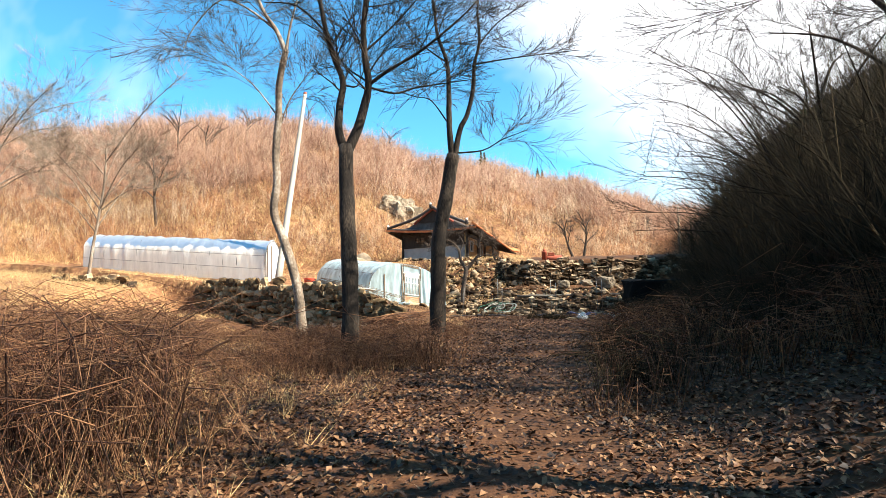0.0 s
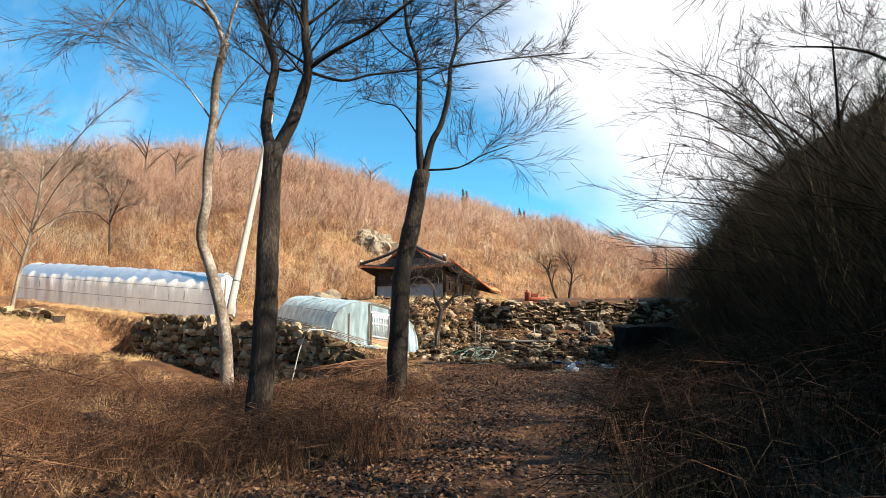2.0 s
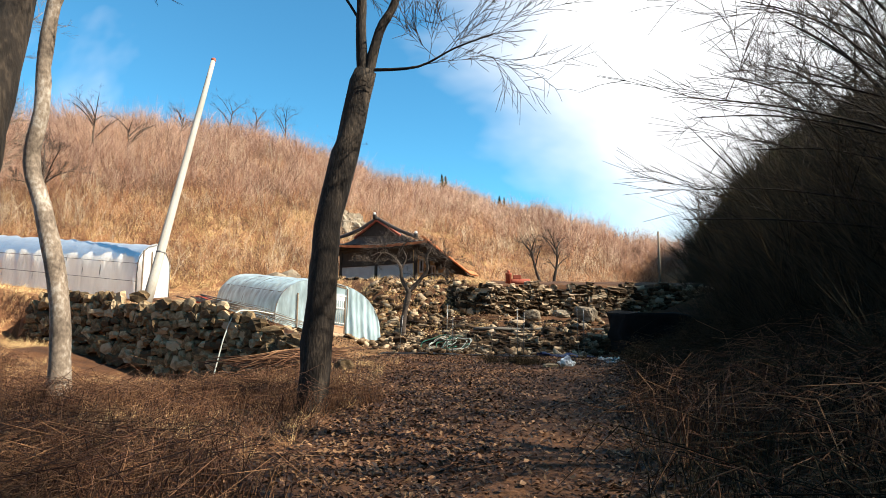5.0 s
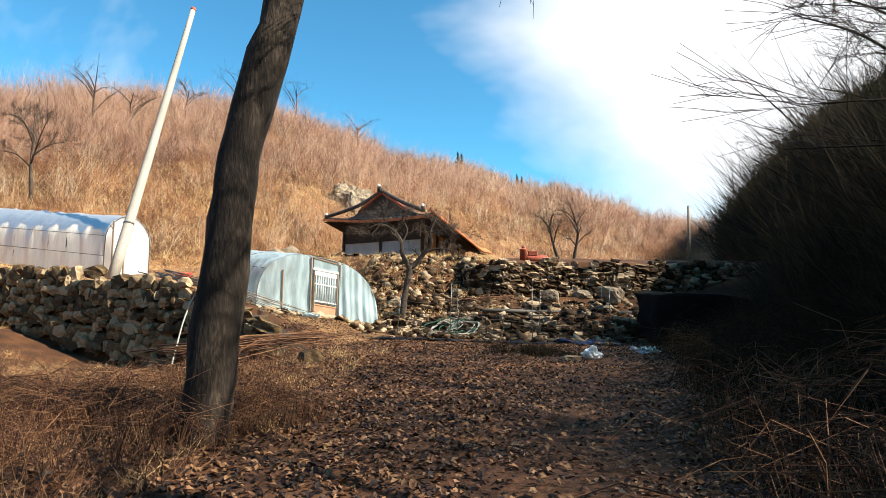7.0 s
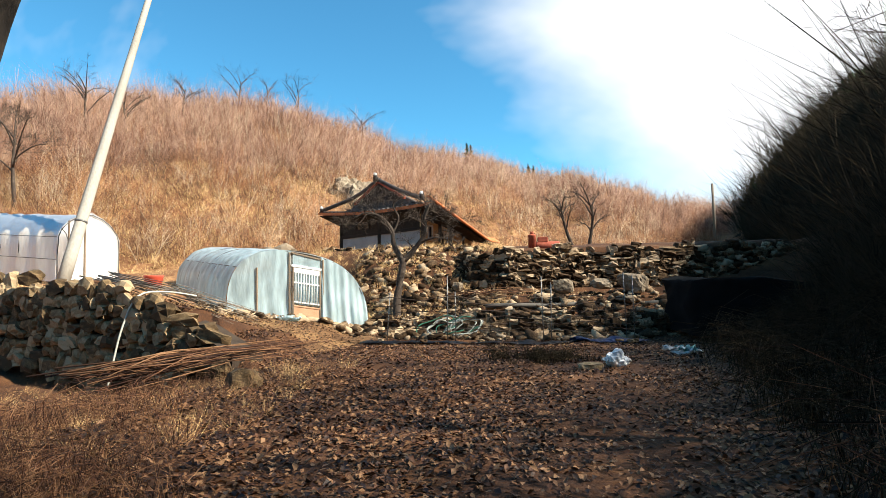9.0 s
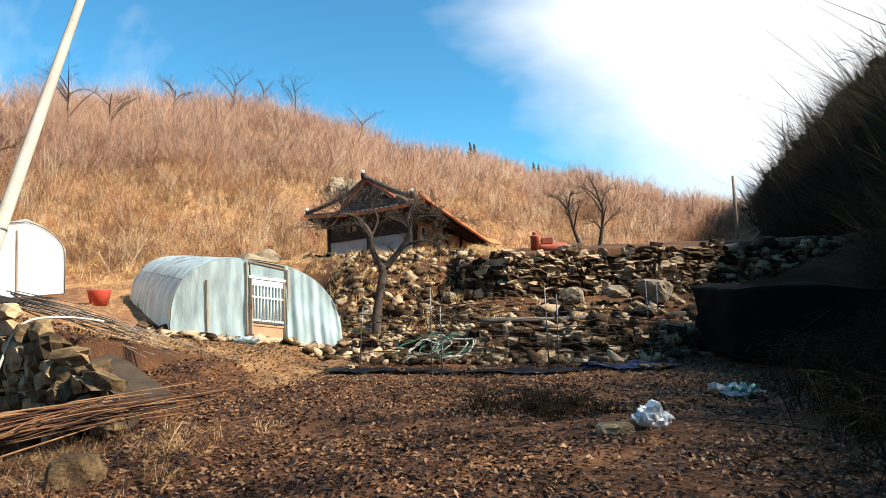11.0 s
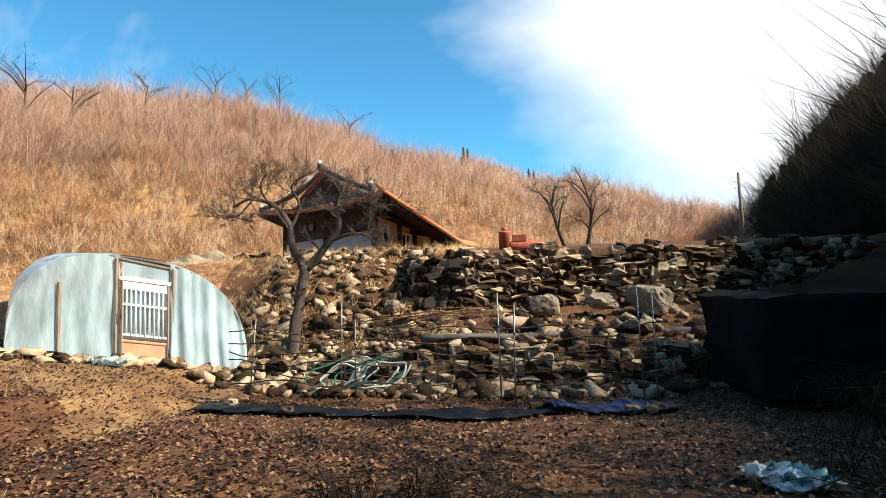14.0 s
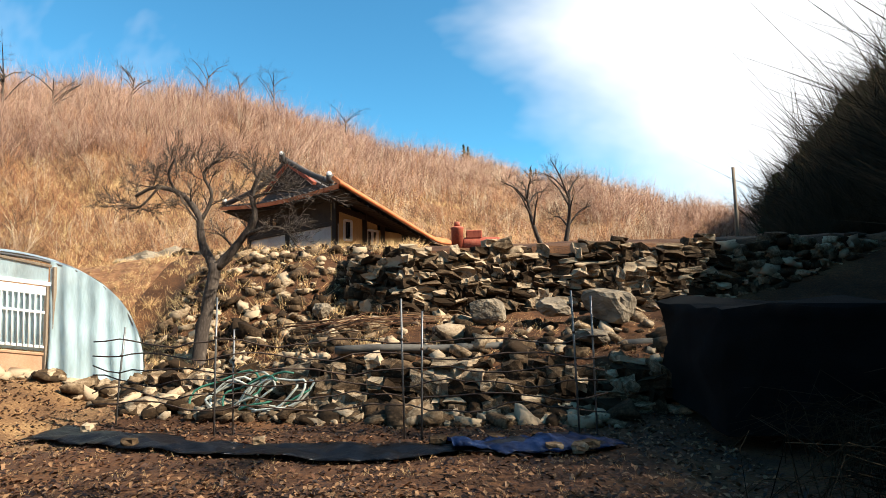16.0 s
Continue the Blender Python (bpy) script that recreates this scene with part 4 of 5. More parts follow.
# ---------------------------------------------------------------- the house
HC, H1, H2 = Vector((0.4, 36.34, 0)), Vector((-0.7967, 0.6832, 0)), Vector((0.2823, 0.7275, 0))
HBASE = 2.75


def hp(a, b, z):
    return HC + H1 * a + H2 * b + Vector((0, 0, 2.76 + (z - HBASE) * 1.052))


def eave_z(a, b):
    """The eaves sag between upturned corners, and drop along the front."""
    t = a / 10.4
    return 5.06 + 0.5 * t - 0.55 * math.sin(math.pi * min(1, max(0, t))) * 0.35 - 0.17 * min(b, 9)


def house():
    top = thing("house", "old mud-walled farmhouse with dark tiled roof and rusty eaves", "house", at=Matrix.Translation(hp(0, 0, HBASE)))
    inv = Matrix.Translation(-hp(0, 0, HBASE))

    def P(a, b, z):
        return inv @ hp(a, b, z)
    A, B = 10.4, 11.0
    # roof skin: four slopes up to a ridge with a small gable
    def roof_pt(a, b):
        ze = eave_z(a, b)
        d = max(0.0, min(a, A - a)) / (A / 2)
        gable = 1.5
        rise = 2.05 * d ** 1.25
        hip = max(0.0, min(1.0, b / gable)) if d > 0.45 else 1.0
        e = max(0.0, min(1.0, b / 2.6))
        cap = 2.05 * (0.30 + 0.70 * smooth(0.85, 1.0, np.array(b / 1.6)).item()) if b < 1.6 else 9
        return P(a, b, ze + min(rise, cap * e ** 0.9 if b < 1.6 else 9))
    n, m = 36, 40
    bm = bmesh.new()
    bs = [1.6 * i / 10 for i in range(11)] + [1.6 + (B - 1.6) * i / 24 for i in range(1, 25)]
    grid = [[bm.verts.new(roof_pt(A * i / n, b)) for i in range(n + 1)] for b in bs]
    for r0, r1 in zip(grid, grid[1:]):
        for i in range(n):
            bm.faces.new((r0[i], r0[i + 1], r1[i + 1], r1[i]))
    roof = part("roof", bm, M_TILE, top)
    # under side of the eaves
    bm = bmesh.new()
    under = [[bm.verts.new(P(A * i / n, b, eave_z(A * i / n, b) - 0.16 + 0.35 * min(1, min(A * i / n, A - A * i / n, b + 0.0) / 1.5))) for i in range(n + 1)] for b in bs]
    for r0, r1 in zip(under, under[1:]):
        for i in range(n):
            bm.faces.new((r0[i], r1[i], r1[i + 1], r0[i + 1]))
    part("soffit", bm, M_DARKWOOD, roof)
    # rounded cover tiles running down the hip towards the eave at the gable end
    for k in range(27):
        a = A * (k + 0.5) / 27
        bm = bmesh.new()
        pts = [roof_pt(a, b) + Vector((0, 0, 0.05)) for b in (-0.05, 0.4, 0.9, 1.3)]
        tube(bm, pts, 0.075, 7)
        part("cover_tile", bm, M_TILE, roof)
    # front eave: orange sheet strips
    for q in range(4):
        bm = bmesh.new()
        off = 0.12 * q
        pts = [P(-0.08 + off, b, eave_z(0, b) + 0.05 + 0.07 * q) for b in np.linspace(-0.15, B, 14)]
        tube(bm, pts, 0.075, 8)
        part("eave_strip", bm, M_RUST, roof, "rusty orange sheet-metal edge")
    bm = bmesh.new()
    for s0 in np.linspace(0, 1, 25)[:-1]:
        a0, a1 = A * s0, A * (s0 + 1 / 24)
        beam(bm, P(a0, -0.06, eave_z(a0, 0) - 0.04), P(a1, -0.06, eave_z(a1, 0) - 0.04), 0.05, 0.16)
    part("fascia", bm, M_RUST, roof, "rust-red eave board")
    # rafters under the front eave
    for k in range(22):
        b = 0.3 + k * 0.48
        bm = bmesh.new()
        tube(bm, [P(0.02, b, eave_z(0, b) - 0.12), P(1.75, b, eave_z(0, b) + 0.28)], 0.05, 7)
        part("rafter", bm, M_DARKWOOD, roof)
    for k in range(20):
        a = 0.5 + k * 0.49
        bm = bmesh.new()
        tube(bm, [P(a, 0.02, eave_z(a, 0) - 0.18), P(a, 1.6, eave_z(a, 0) + 0.1)], 0.05, 7)
        part("rafter", bm, M_DARKWOOD, roof)
    # gable triangle and ridges
    ap = 6.92
    bm = bmesh.new()
    tri = [P(A / 2 - 1.9, 1.38, 5.75), P(A / 2 + 1.9, 1.38, 6.0), P(A / 2, 1.38, ap - 0.05)]
    f1 = [bm.verts.new(q) for q in tri]
    f2 = [bm.verts.new(q + P(0, 0.15, 0) - P(0, 0, 0)) for q in tri]
    bm.faces.new(f1)
    bm.faces.new(f2[::-1])
    for i in range(3):
        bm.faces.new((f1[i], f1[(i + 1) % 3], f2[(i + 1) % 3], f2[i]))
    part("gable", bm, M_DARKWOOD, top, "dark boarded gable")
    for side in (-1, 1):
        bm = bmesh.new()
        beam(bm, P(A / 2, 1.25, ap), P(A / 2 + side * 2.3, 1.25, 5.72 + (0.18 if side > 0 else 0)), 0.16, 0.14, 0.02)
        part("bargeboard", bm, M_REDRUST, roof, "rusty red barge board")
    ridges = [([P(A / 2, 0.95, ap + 0.12), P(A / 2, 1.6, ap + 0.04), P(A / 2, 5, ap - 0.5), P(A / 2, B, ap - 1.2)], 0.15),
              ([P(A / 2 - 0.2, 1.2, ap + 0.02), P(A / 2 - 2.0, 1.1, 6.15), P(1.1, 0.6, 5.42)], 0.12),
              ([P(A / 2 + 0.2, 1.2, ap + 0.02), P(A / 2 + 2.2, 1.1, 6.3), P(A - 0.3, 0.2, 5.72)], 0.12)]
    for pts, r in ridges:
        bm = bmesh.new()
        tube(bm, smooth_path(pts), r, 9)
        part("ridge", bm, M_TILE, roof)
    for p, h in ((P(A / 2, 0.85, ap + 0.1), 0.36), (P(1.15, 0.55, 5.5), 0.28), (P(A - 0.25, 0.1, 5.72), 0.22)):
        bm = bmesh.new()
        tube(bm, [p - Vector((0, 0, 0.1)), p + Vector((0, 0, h * 0.6)), p + Vector((0, 0, h))], [0.12, 0.13, 0.07], 9)
        fin = part("ridge_end", bm, M_TILE, roof)
        bm = bmesh.new()
        bmesh.ops.create_uvsphere(bm, u_segments=10, v_segments=6, radius=0.1)
        bmesh.ops.translate(bm, vec=p + Vector((0, -0.06, h * 0.75)), verts=bm.verts[:])
        part("ridge_end", bm, M_WHITE, roof, "whitewashed end tile")
    # walls with thickness
    a0, a1, b0, b1, zt = 1.55, 9.0, 1.35, 9.5, 5.05
    def slab(name, pa, pb, z0, z1, th, mt, label="", parent=top):
        bm = bmesh.new()
        pa, pb = Vector(pa), Vector(pb)
        d = (pb - pa).normalized()
        nr = Vector((-d.y, d.x, 0)) * th
        q = [pa, pb, pb + nr, pa + nr]
        lo_ = [bm.verts.new((v.x, v.y, z0)) for v in q]
        hi_ = [bm.verts.new((v.x, v.y, z1)) for v in q]
        bm.faces.new(lo_[::-1])
        bm.faces.new(hi_)
        for i in range(4):
            bm.faces.new((lo_[i], lo_[(i + 1) % 4], hi_[(i + 1) % 4], hi_[i]))
        bmesh.ops.recalc_face_normals(bm, faces=bm.faces[:])
        return part(name, bm, mt, parent, label)
    def F(a, b):
        v = P(a, b, HBASE)
        return (v.x, v.y, 0)
    H = lambda z: (z - HBASE) * 1.052
    # gable-end wall: grey plaster below, coloured dark above a tie beam for eave shade
    slab("wall", F(a1, b0), F(a0, b0), -0.2, H(4.02), 0.2, M_PLASTER, "grey lime-plastered wall")
    slab("wall", F(a1, b0), F(a0, b0), H(4.02), H(5.2), 0.2, M_DARKWOOD, "upper wall coloured dark for the shade under the eaves")
    slab("wall", F(a1, b1), F(a1, b0), -0.2, H(zt), 0.2, M_YELLOW)
    slab("wall", F(a0, b1), F(a1, b1), -0.2, H(3.9), 0.2, M_YELLOW)
    # front wall in bays with a window and doors cut through
    slab("wall", F(a0, b0), F(a0, b0 + 0.75), -0.2, H(4.75), 0.18, M_YELLOW)
    slab("wall", F(a0, b0 + 0.75), F(a0, b0 + 1.35), -0.2, H(3.45), 0.18, M_YELLOW)
    slab("wall", F(a0, b0 + 0.75), F(a0, b0 + 1.35), H(4.2), H(4.7), 0.18, M_YELLOW)
    slab("wall", F(a0, b0 + 1.35), F(a0, b0 + 2.7), -0.2, H(4.6), 0.18, M_YELLOW)
    slab("wall", F(a0, b0 + 2.7), F(a0, b0 + 3.7), H(3.95), H(4.45), 0.18, M_YELLOW)
    slab("wall", F(a0, b0 + 3.7), F(a0, b1), -0.2, H(4.0), 0.18, M_YELLOW)
    for nm, s0, s1, z0, z1 in (("window", 0.75, 1.35, 3.45, 4.2), ("door", 2.7, 3.7, 2.75, 3.95)):
        w = child(new(nm), top)
        tagged(w, "small dark window in a white frame" if nm == "window" else "pale wooden sliding door with dark panes")
        bm = bmesh.new()
        u0, u1 = P(a0 - 0.02, b0 + s0, z0), P(a0 - 0.02, b0 + s1, z0)
        v0, v1 = P(a0 - 0.02, b0 + s0, z1), P(a0 - 0.02, b0 + s1, z1)
        for x0, x1 in ((u0, u1), (v0, v1), (u0, v0), (u1, v1)) + ((((u0 + u1) / 2, (v0 + v1) / 2),) if nm == "door" else ()):
            beam(bm, x0, x1, 0.09, 0.09, 0.01)
        part("frame", bm, M_WHITE, w)
        bm = bmesh.new()
        o_ = P(a0 + 0.08, b0, 0) - P(a0, b0, 0)
        bm.faces.new([bm.verts.new(q + o_) for q in (u0, u1, v1, v0)])
        part("pane", bm, M_GLASS, w)
    # timber posts and beams
    for a, b in ((a0, b0), (a0, b0 + 2.5), (a0, b0 + 4.2), (a0, b0 + 6.4), (a1, b0), (5.2, b0)):
        bm = bmesh.new()
        q = P(a - (0.03 if a == a0 else 0), b - 0.03, HBASE)
        beam(bm, (q.x, q.y, -0.2), (q.x, q.y, H(5.2) if b < 4 else H(4.3)), 0.2, 0.2, 0.015)
        part("post", bm, M_DARKWOOD, top)
    for z in (4.02, 5.0):
        bm = bmesh.new()
        beam(bm, P(a0, b0 - 0.05, z), P(a1, b0 - 0.05, z), 0.14, 0.16, 0.01)
        part("tie_beam", bm, M_DARKWOOD, top)
    bm = bmesh.new()
    beam(bm, P(a0 - 0.06, b0, 4.62), P(a0 - 0.06, b1, 3.95), 0.14, 0.2, 0.01)
    part("wall_plate", bm, M_DARKWOOD, top)
    # high window slot of the gable end
    w = child(new("window"), top)
    bm = bmesh.new()
    for z in (4.35, 4.75):
        beam(bm, P(6.2, b0 - 0.07, z), P(7.4, b0 - 0.07, z), 0.06, 0.06)
    for a in (6.2, 6.8, 7.4):
        beam(bm, P(a, b0 - 0.07, 4.35), P(a, b0 - 0.07, 4.75), 0.05, 0.05)
    part("frame", bm, M_DARKWOOD, w)
    bm = bmesh.new()
    bm.faces.new([bm.verts.new(P(a, b0 - 0.03, z)) for a, z in ((6.2, 4.35), (7.4, 4.35), (7.4, 4.75), (6.2, 4.75))])
    part("pane", bm, M_GLASS, w)


house()

# ---------------------------------------------------------------- fence, pipe and tarps
def stake(x, y, h, lean, label, r=0.014):
    z = ground_z(x, y)
    top = thing("fence_stake", label, "stake", "stakes of the wire fence", Matrix.Translation((x, y, z)))
    bm = bmesh.new()
    tube(bm, [(0, 0, -0.15), (lean * 0.5, 0, h * 0.5), (lean, 0.02, h)], r, 8)
    part("rod", bm, M_GALV, top)
    bm = bmesh.new()
    tube(bm, [(lean * 0.7, 0, h * 0.7), (lean * 0.7, 0, h * 0.715)], r * 1.7, 8)
    part("tie", bm, M_WIRE, top)
    return top


STAKES = [(0.25, 25.4, 1.5, 0.12), (2.15, 24.9, 1.95, 0.02), (2.38, 25.0, 1.5, 0.0), (4.9, 24.9, 1.9, -0.03), (5.12, 25.0, 1.75, 0.03), (7.25, 25.1, 1.95, -0.05), (7.5, 25.25, 1.9, -0.02)]
for x, y, h, l in STAKES:
    stake(x, y, h, l, "thin grey steel rod stake standing in the leaves")
wires = thing("fence_wire", "slack rusty wires and dead stems strung between stakes", "wire", at=Matrix.Translation((3.5, 24.6, 0)))
r_ = random.Random(77)
for z0 in (-0.22, -0.05, 0.12, 0.3, 0.5, 0.7):
    pts = []
    for i in range(30):
        x = -0.15 + 7.8 * i / 29
        y = float(np.interp(x, [-0.15, 2, 7.6], [25.4, 24.9, 25.2]))
        pts.append((x - 3.5, y - 24.6 + r_.uniform(-0.02, 0.02), z0 + 0.05 * math.sin(i * 0.9 + z0 * 9) + r_.uniform(-0.03, 0.03)))
    bm = bmesh.new()
    tube(bm, pts, 0.011, 5)
    part("strand", bm, M_WIRE, wires)


def make_pipe():
    top = thing("pipe", "long grey-brown pipe lying along the stone berm", "pipe", at=Matrix.Translation((3.2, 27.15, 0.2)))
    bm = bmesh.new()
    pts = [(i * 6.9 / 16, i * 1.25 / 16, 0.16 + 0.02 * math.sin(i)) for i in range(17)]
    tube(bm, pts, 0.075, 12)
    part("barrel", bm, M_PIPE, top)
    for k in (5, 11):
        bm = bmesh.new()
        tube(bm, [Vector(pts[k]), Vector(pts[k]) + Vector((0.2, 0.04, 0))], 0.09, 12)
        part("collar", bm, M_PIPE, top)


make_pipe()


def strip_sheet(name, label, category, line, width, material, seed, lift=0.05):
    """A crumpled ground sheet along a line."""
    bm = bmesh.new()
    n, m = 90, 10
    pts = smooth_path([(*p, 0) for p in line], 12)
    grid = []
    for i in range(n + 1):
        t = i / n * (len(pts) - 1)
        k = min(int(t), len(pts) - 2)
        p = pts[k].lerp(pts[k + 1], t - k)
        d = (pts[k + 1] - pts[k]).normalized()
        nr = Vector((-d.y, d.x, 0))
        row = []
        for j in range(m + 1):
            w = (j / m - 0.5) * width * (1 + 0.35 * noise.noise(Vector((i * 0.16, seed, 0))))
            q = p + nr * w
            h = lift * (0.7 + 1.3 * noise.noise(Vector((q.x * 2.2, q.y * 2.2, seed)))) + 0.05 * noise.noise(Vector((q.x * 7, q.y * 7, seed + 3)))
            row.append(bm.verts.new((q.x, q.y, ground_z(q.x, q.y) + 0.035 + max(-0.06, h) * (1 - (2 * j / m - 1) ** 2 * 0.6))))
        grid.append(row)
    for i in range(n):
        for j in range(m):
            bm.faces.new((grid[i][j], grid[i + 1][j], grid[i + 1][j + 1], grid[i][j + 1])).smooth = True
    geom = bmesh.ops.solidify(bm, geom=bm.faces[:], thickness=0.006)
    top = thing(name, label, category, at=Matrix.Translation((line[0][0], line[0][1], 0)))
    bmesh.ops.translate(bm, vec=(-line[0][0], -line[0][1], 0), verts=bm.verts[:])
    part("sheet", bm, material, top)
    r3 = random.Random(int(seed * 10))
    for k in range(5):
        p = pts[int((k + 0.5) / 5 * (len(pts) - 1))]
        V, F = STONES[k]
        me = bpy.data.meshes.new("weight_stone")
        me.from_pydata((V * np.array([0.2, 0.15, 0.1])).tolist(), [], F.tolist())
        me.materials.append(M_STONE_BACK)
        w = child(new("weight_stone", me), top)
        px, py = p.x + r3.uniform(-0.2, 0.2), p.y + width * r3.choice((-0.42, 0.42))
        w.matrix_basis = pose(px - line[0][0], py - line[0][1], ground_z(px, py) + 0.09, 0, 0, r3.uniform(0, 180))
    return top


strip_sheet("mulch_film", "crumpled black mulching film lying along the fence", "plastic sheet", [(-0.4, 24.75), (0.9, 24.4), (2.3, 24.0), (4.4, 23.85), (6.0, 24.2), (7.5, 24.7)], 0.75, M_BLACK, 3, 0.06)
strip_sheet("tarp", "bunched dark blue tarpaulin at the end of the fence", "tarpaulin", [(5.6, 24.1), (6.6, 24.35), (7.6, 24.7)], 0.7, M_BLUE, 8, 0.13)


def sack(label, x, y, size, seed, material, parts=()):
    z = ground_z(x, y)
    top = thing("sack", label, "rubbish sack", at=Matrix.Translation((x, y, z)))
    bm = bmesh.new()
    bmesh.ops.create_icosphere(bm, subdivisions=4, radius=0.5)
    o = Vector((seed, seed * 2.3, 0))
    for v in bm.verts:
        c = v.co
        k = 1 + 0.55 * noise.noise(c * 2.4 + o) + 0.28 * noise.noise(c * 6 + o)
        v.co = Vector((c.x * size[0] * k, c.y * size[1] * k, max(-0.02, (c.z + 0.32) * size[2] * k)))
    part("body", bm, material, top)
    for i, (mt, dx, dy, s) in enumerate(parts):
        bm = bmesh.new()
        g = [[bm.verts.new((dx + (a / 8 - 0.5) * s + 0.05 * noise.noise(Vector((a, b, seed + i))), dy + (b / 8 - 0.5) * s, 0.08 + 0.5 * s * abs(noise.noise(Vector((a * 0.4, b * 0.4, seed + i)))) + 0.16 * noise.noise(Vector((a * 0.8, b * 0.8, seed * 2 + i))) * s)) for b in range(9)] for a in range(9)]
        for a in range(8):
            for b in range(8):
                bm.faces.new((g[a][b], g[a + 1][b], g[a + 1][b + 1], g[a][b + 1])).smooth = True
        bmesh.ops.solidify(bm, geom=bm.faces[:], thickness=0.006)
        part("fold", bm, mt, top)


sack("crumpled white plastic sack dropped on the path", 5.66, 18.35, (0.36, 0.3, 0.28), 3.1, M_BAG, ((M_BAG, -0.12, -0.05, 0.26), (M_BAG, 0.1, 0.05, 0.28)))
sack("heap of torn white and teal plastic film", 7.35, 20.4, (0.36, 0.3, 0.16), 6.4, M_BAG, ((M_TEAL, 0.08, 0.0, 0.4), (M_BAG, -0.18, 0.08, 0.36), (M_BAG, 0.2, -0.08, 0.3)))


sack("crumpled pale blue film bunched at the tunnel door", -3.1, 26.1, (0.6, 0.26, 0.2), 9.2, M_FILM, ((M_FILM, -0.25, 0.0, 0.4), (M_FILM, 0.25, 0.02, 0.36)))


def wall_cane():
    top = thing("cane", "pale bent plastic cane hanging over the stone wall", "cane", at=Matrix.Translation((-4.0, 20.9, 1.0)))
    bm = bmesh.new()
    tube(bm, smooth_path([(0.6, 0.25, -0.05), (0.0, -0.05, 0.06), (-0.32, -0.55, -0.02), (-0.55, -0.72, -0.65), (-0.7, -0.8, -1.4), (-0.82, -0.82, -2.0)]), 0.022, 7)
    part("rod", bm, M_HOSE, top)


wall_cane()


def hose_coil():
    top = thing("hose", "tangled coils of pale and green garden hose", "hose", at=Matrix.Translation((2.1, 26.1, -0.5)))
    r2 = random.Random(4)
    for k in range(9):
        bm = bmesh.new()
        cx, cy, rr, ph = r2.uniform(-0.5, 0.6), r2.uniform(-0.15, 0.2), r2.uniform(0.25, 0.5), r2.uniform(0, 6)
        pts = [(cx + rr * 1.3 * math.cos(ph + t * 0.3), cy + 0.3 * rr * math.sin(ph + t * 0.3), 0.28 + rr * 0.65 * math.sin(ph + t * 0.3 + 0.5) + 0.05 * math.sin(t)) for t in range(18)]
        tube(bm, pts, 0.019, 7)
        part("loop", bm, M_GREENHOSE if k % 3 == 1 else M_HOSE, top)


hose_coil()


def drum_stove():
    top = thing("stove", "rusty red drum stove with an upright flue on the terrace", "stove", at=Matrix.Translation((5.14, 31.8, 2.38)) @ Matrix.Diagonal((0.97, 0.97, 0.97, 1)))
    bm = bmesh.new()
    tube(bm, [(0.0, 0.1, 0.2), (0.05, 0.1, 0.2), (0.95, 0.1, 0.2), (1.0, 0.1, 0.2)], [0.17, 0.2, 0.2, 0.17], 18)
    part("drum", bm, M_REDRUST, top)
    bm = bmesh.new()
    tube(bm, [(-0.15, 0, 0.0), (-0.15, 0, 0.62), (-0.15, 0, 0.66), (-0.15, 0, 0.7)], [0.16, 0.16, 0.19, 0.12], 16)
    part("flue", bm, M_REDRUST, top)
    bm = bmesh.new()
    box(bm, (0.3, 0.1, 0.48), (0.42, 0.26, 0.22), None, 0.02)
    part("hopper", bm, M_REDRUST, top)
    bm = bmesh.new()
    tube(bm, [(-0.15, 0, 0.7), (-0.15, 0, 0.82)], 0.08, 12)
    part("cap", bm, M_REDRUST, top)


drum_stove()


def tub():
    top = thing("tub", "round red plastic tub standing beside the tunnel", "tub", at=Matrix.Translation((-9.37, 28.6, ground_z(-9.37, 28.6))))
    bm = bmesh.new()
    tube(bm, [(0, 0, 0.0), (0, 0, 0.45), (0, 0, 0.5), (0, 0, 0.5)], [0.26, 0.34, 0.36, 0.31], 20)
    part("bowl", bm, M_REDPLASTIC, top)
    bm = bmesh.new()
    tube(bm, [(0.345 * math.cos(a), 0.345 * math.sin(a), 0.5) for a in np.linspace(0, 2 * math.pi, 25)], 0.018, 6)
    part("rim", bm, M_REDPLASTIC, top)


tub()


def branch_pile(label, p0, p1, n, seed, material, rad=0.03, spread=0.5):
    r2 = random.Random(seed)
    p0, p1 = Vector(p0), Vector(p1)
    top = thing("branch_pile", label, "branches", at=Matrix.Translation(p0))
    for _ in range(n):
        a = Vector((r2.gauss(0, spread), r2.gauss(0, spread * 0.6), r2.uniform(0, 0.25)))
        b = (p1 - p0) * r2.uniform(0.6, 1.05) + Vector((r2.gauss(0, spread), r2.gauss(0, spread * 0.6), r2.uniform(0, 0.2)))
        mid_ = (a + b) / 2 + Vector((r2.uniform(-0.2, 0.2), r2.uniform(-0.2, 0.2), r2.uniform(0.0, 0.15)))
        bm = bmesh.new()
        s = r2.uniform(0.4, 1.0)
        tube(bm, [a, mid_, b], [rad * s, rad * s * 0.8, rad * s * 0.35], 6)
        part("branch", bm, material, top)


branch_pile("cut bare branches laid along the top of the wall", (-6.6, 22.3, 1.35), (-1.9, 21.0, 0.3), 26, 2, M_PALEBARK, 0.02, 0.3)
branch_pile("brown pruned branches lying below the wall end", (-2.6, 17.0, -0.35), (-0.2, 18.9, -0.05), 60, 3, M_BRUSH, 0.018, 0.5)
branch_pile("reddish prunings heaped on the stone berm", (2.2, 28.2, 0.55), (5.0, 28.6, 0.75), 30, 4, M_BRUSH, 0.014, 0.5)

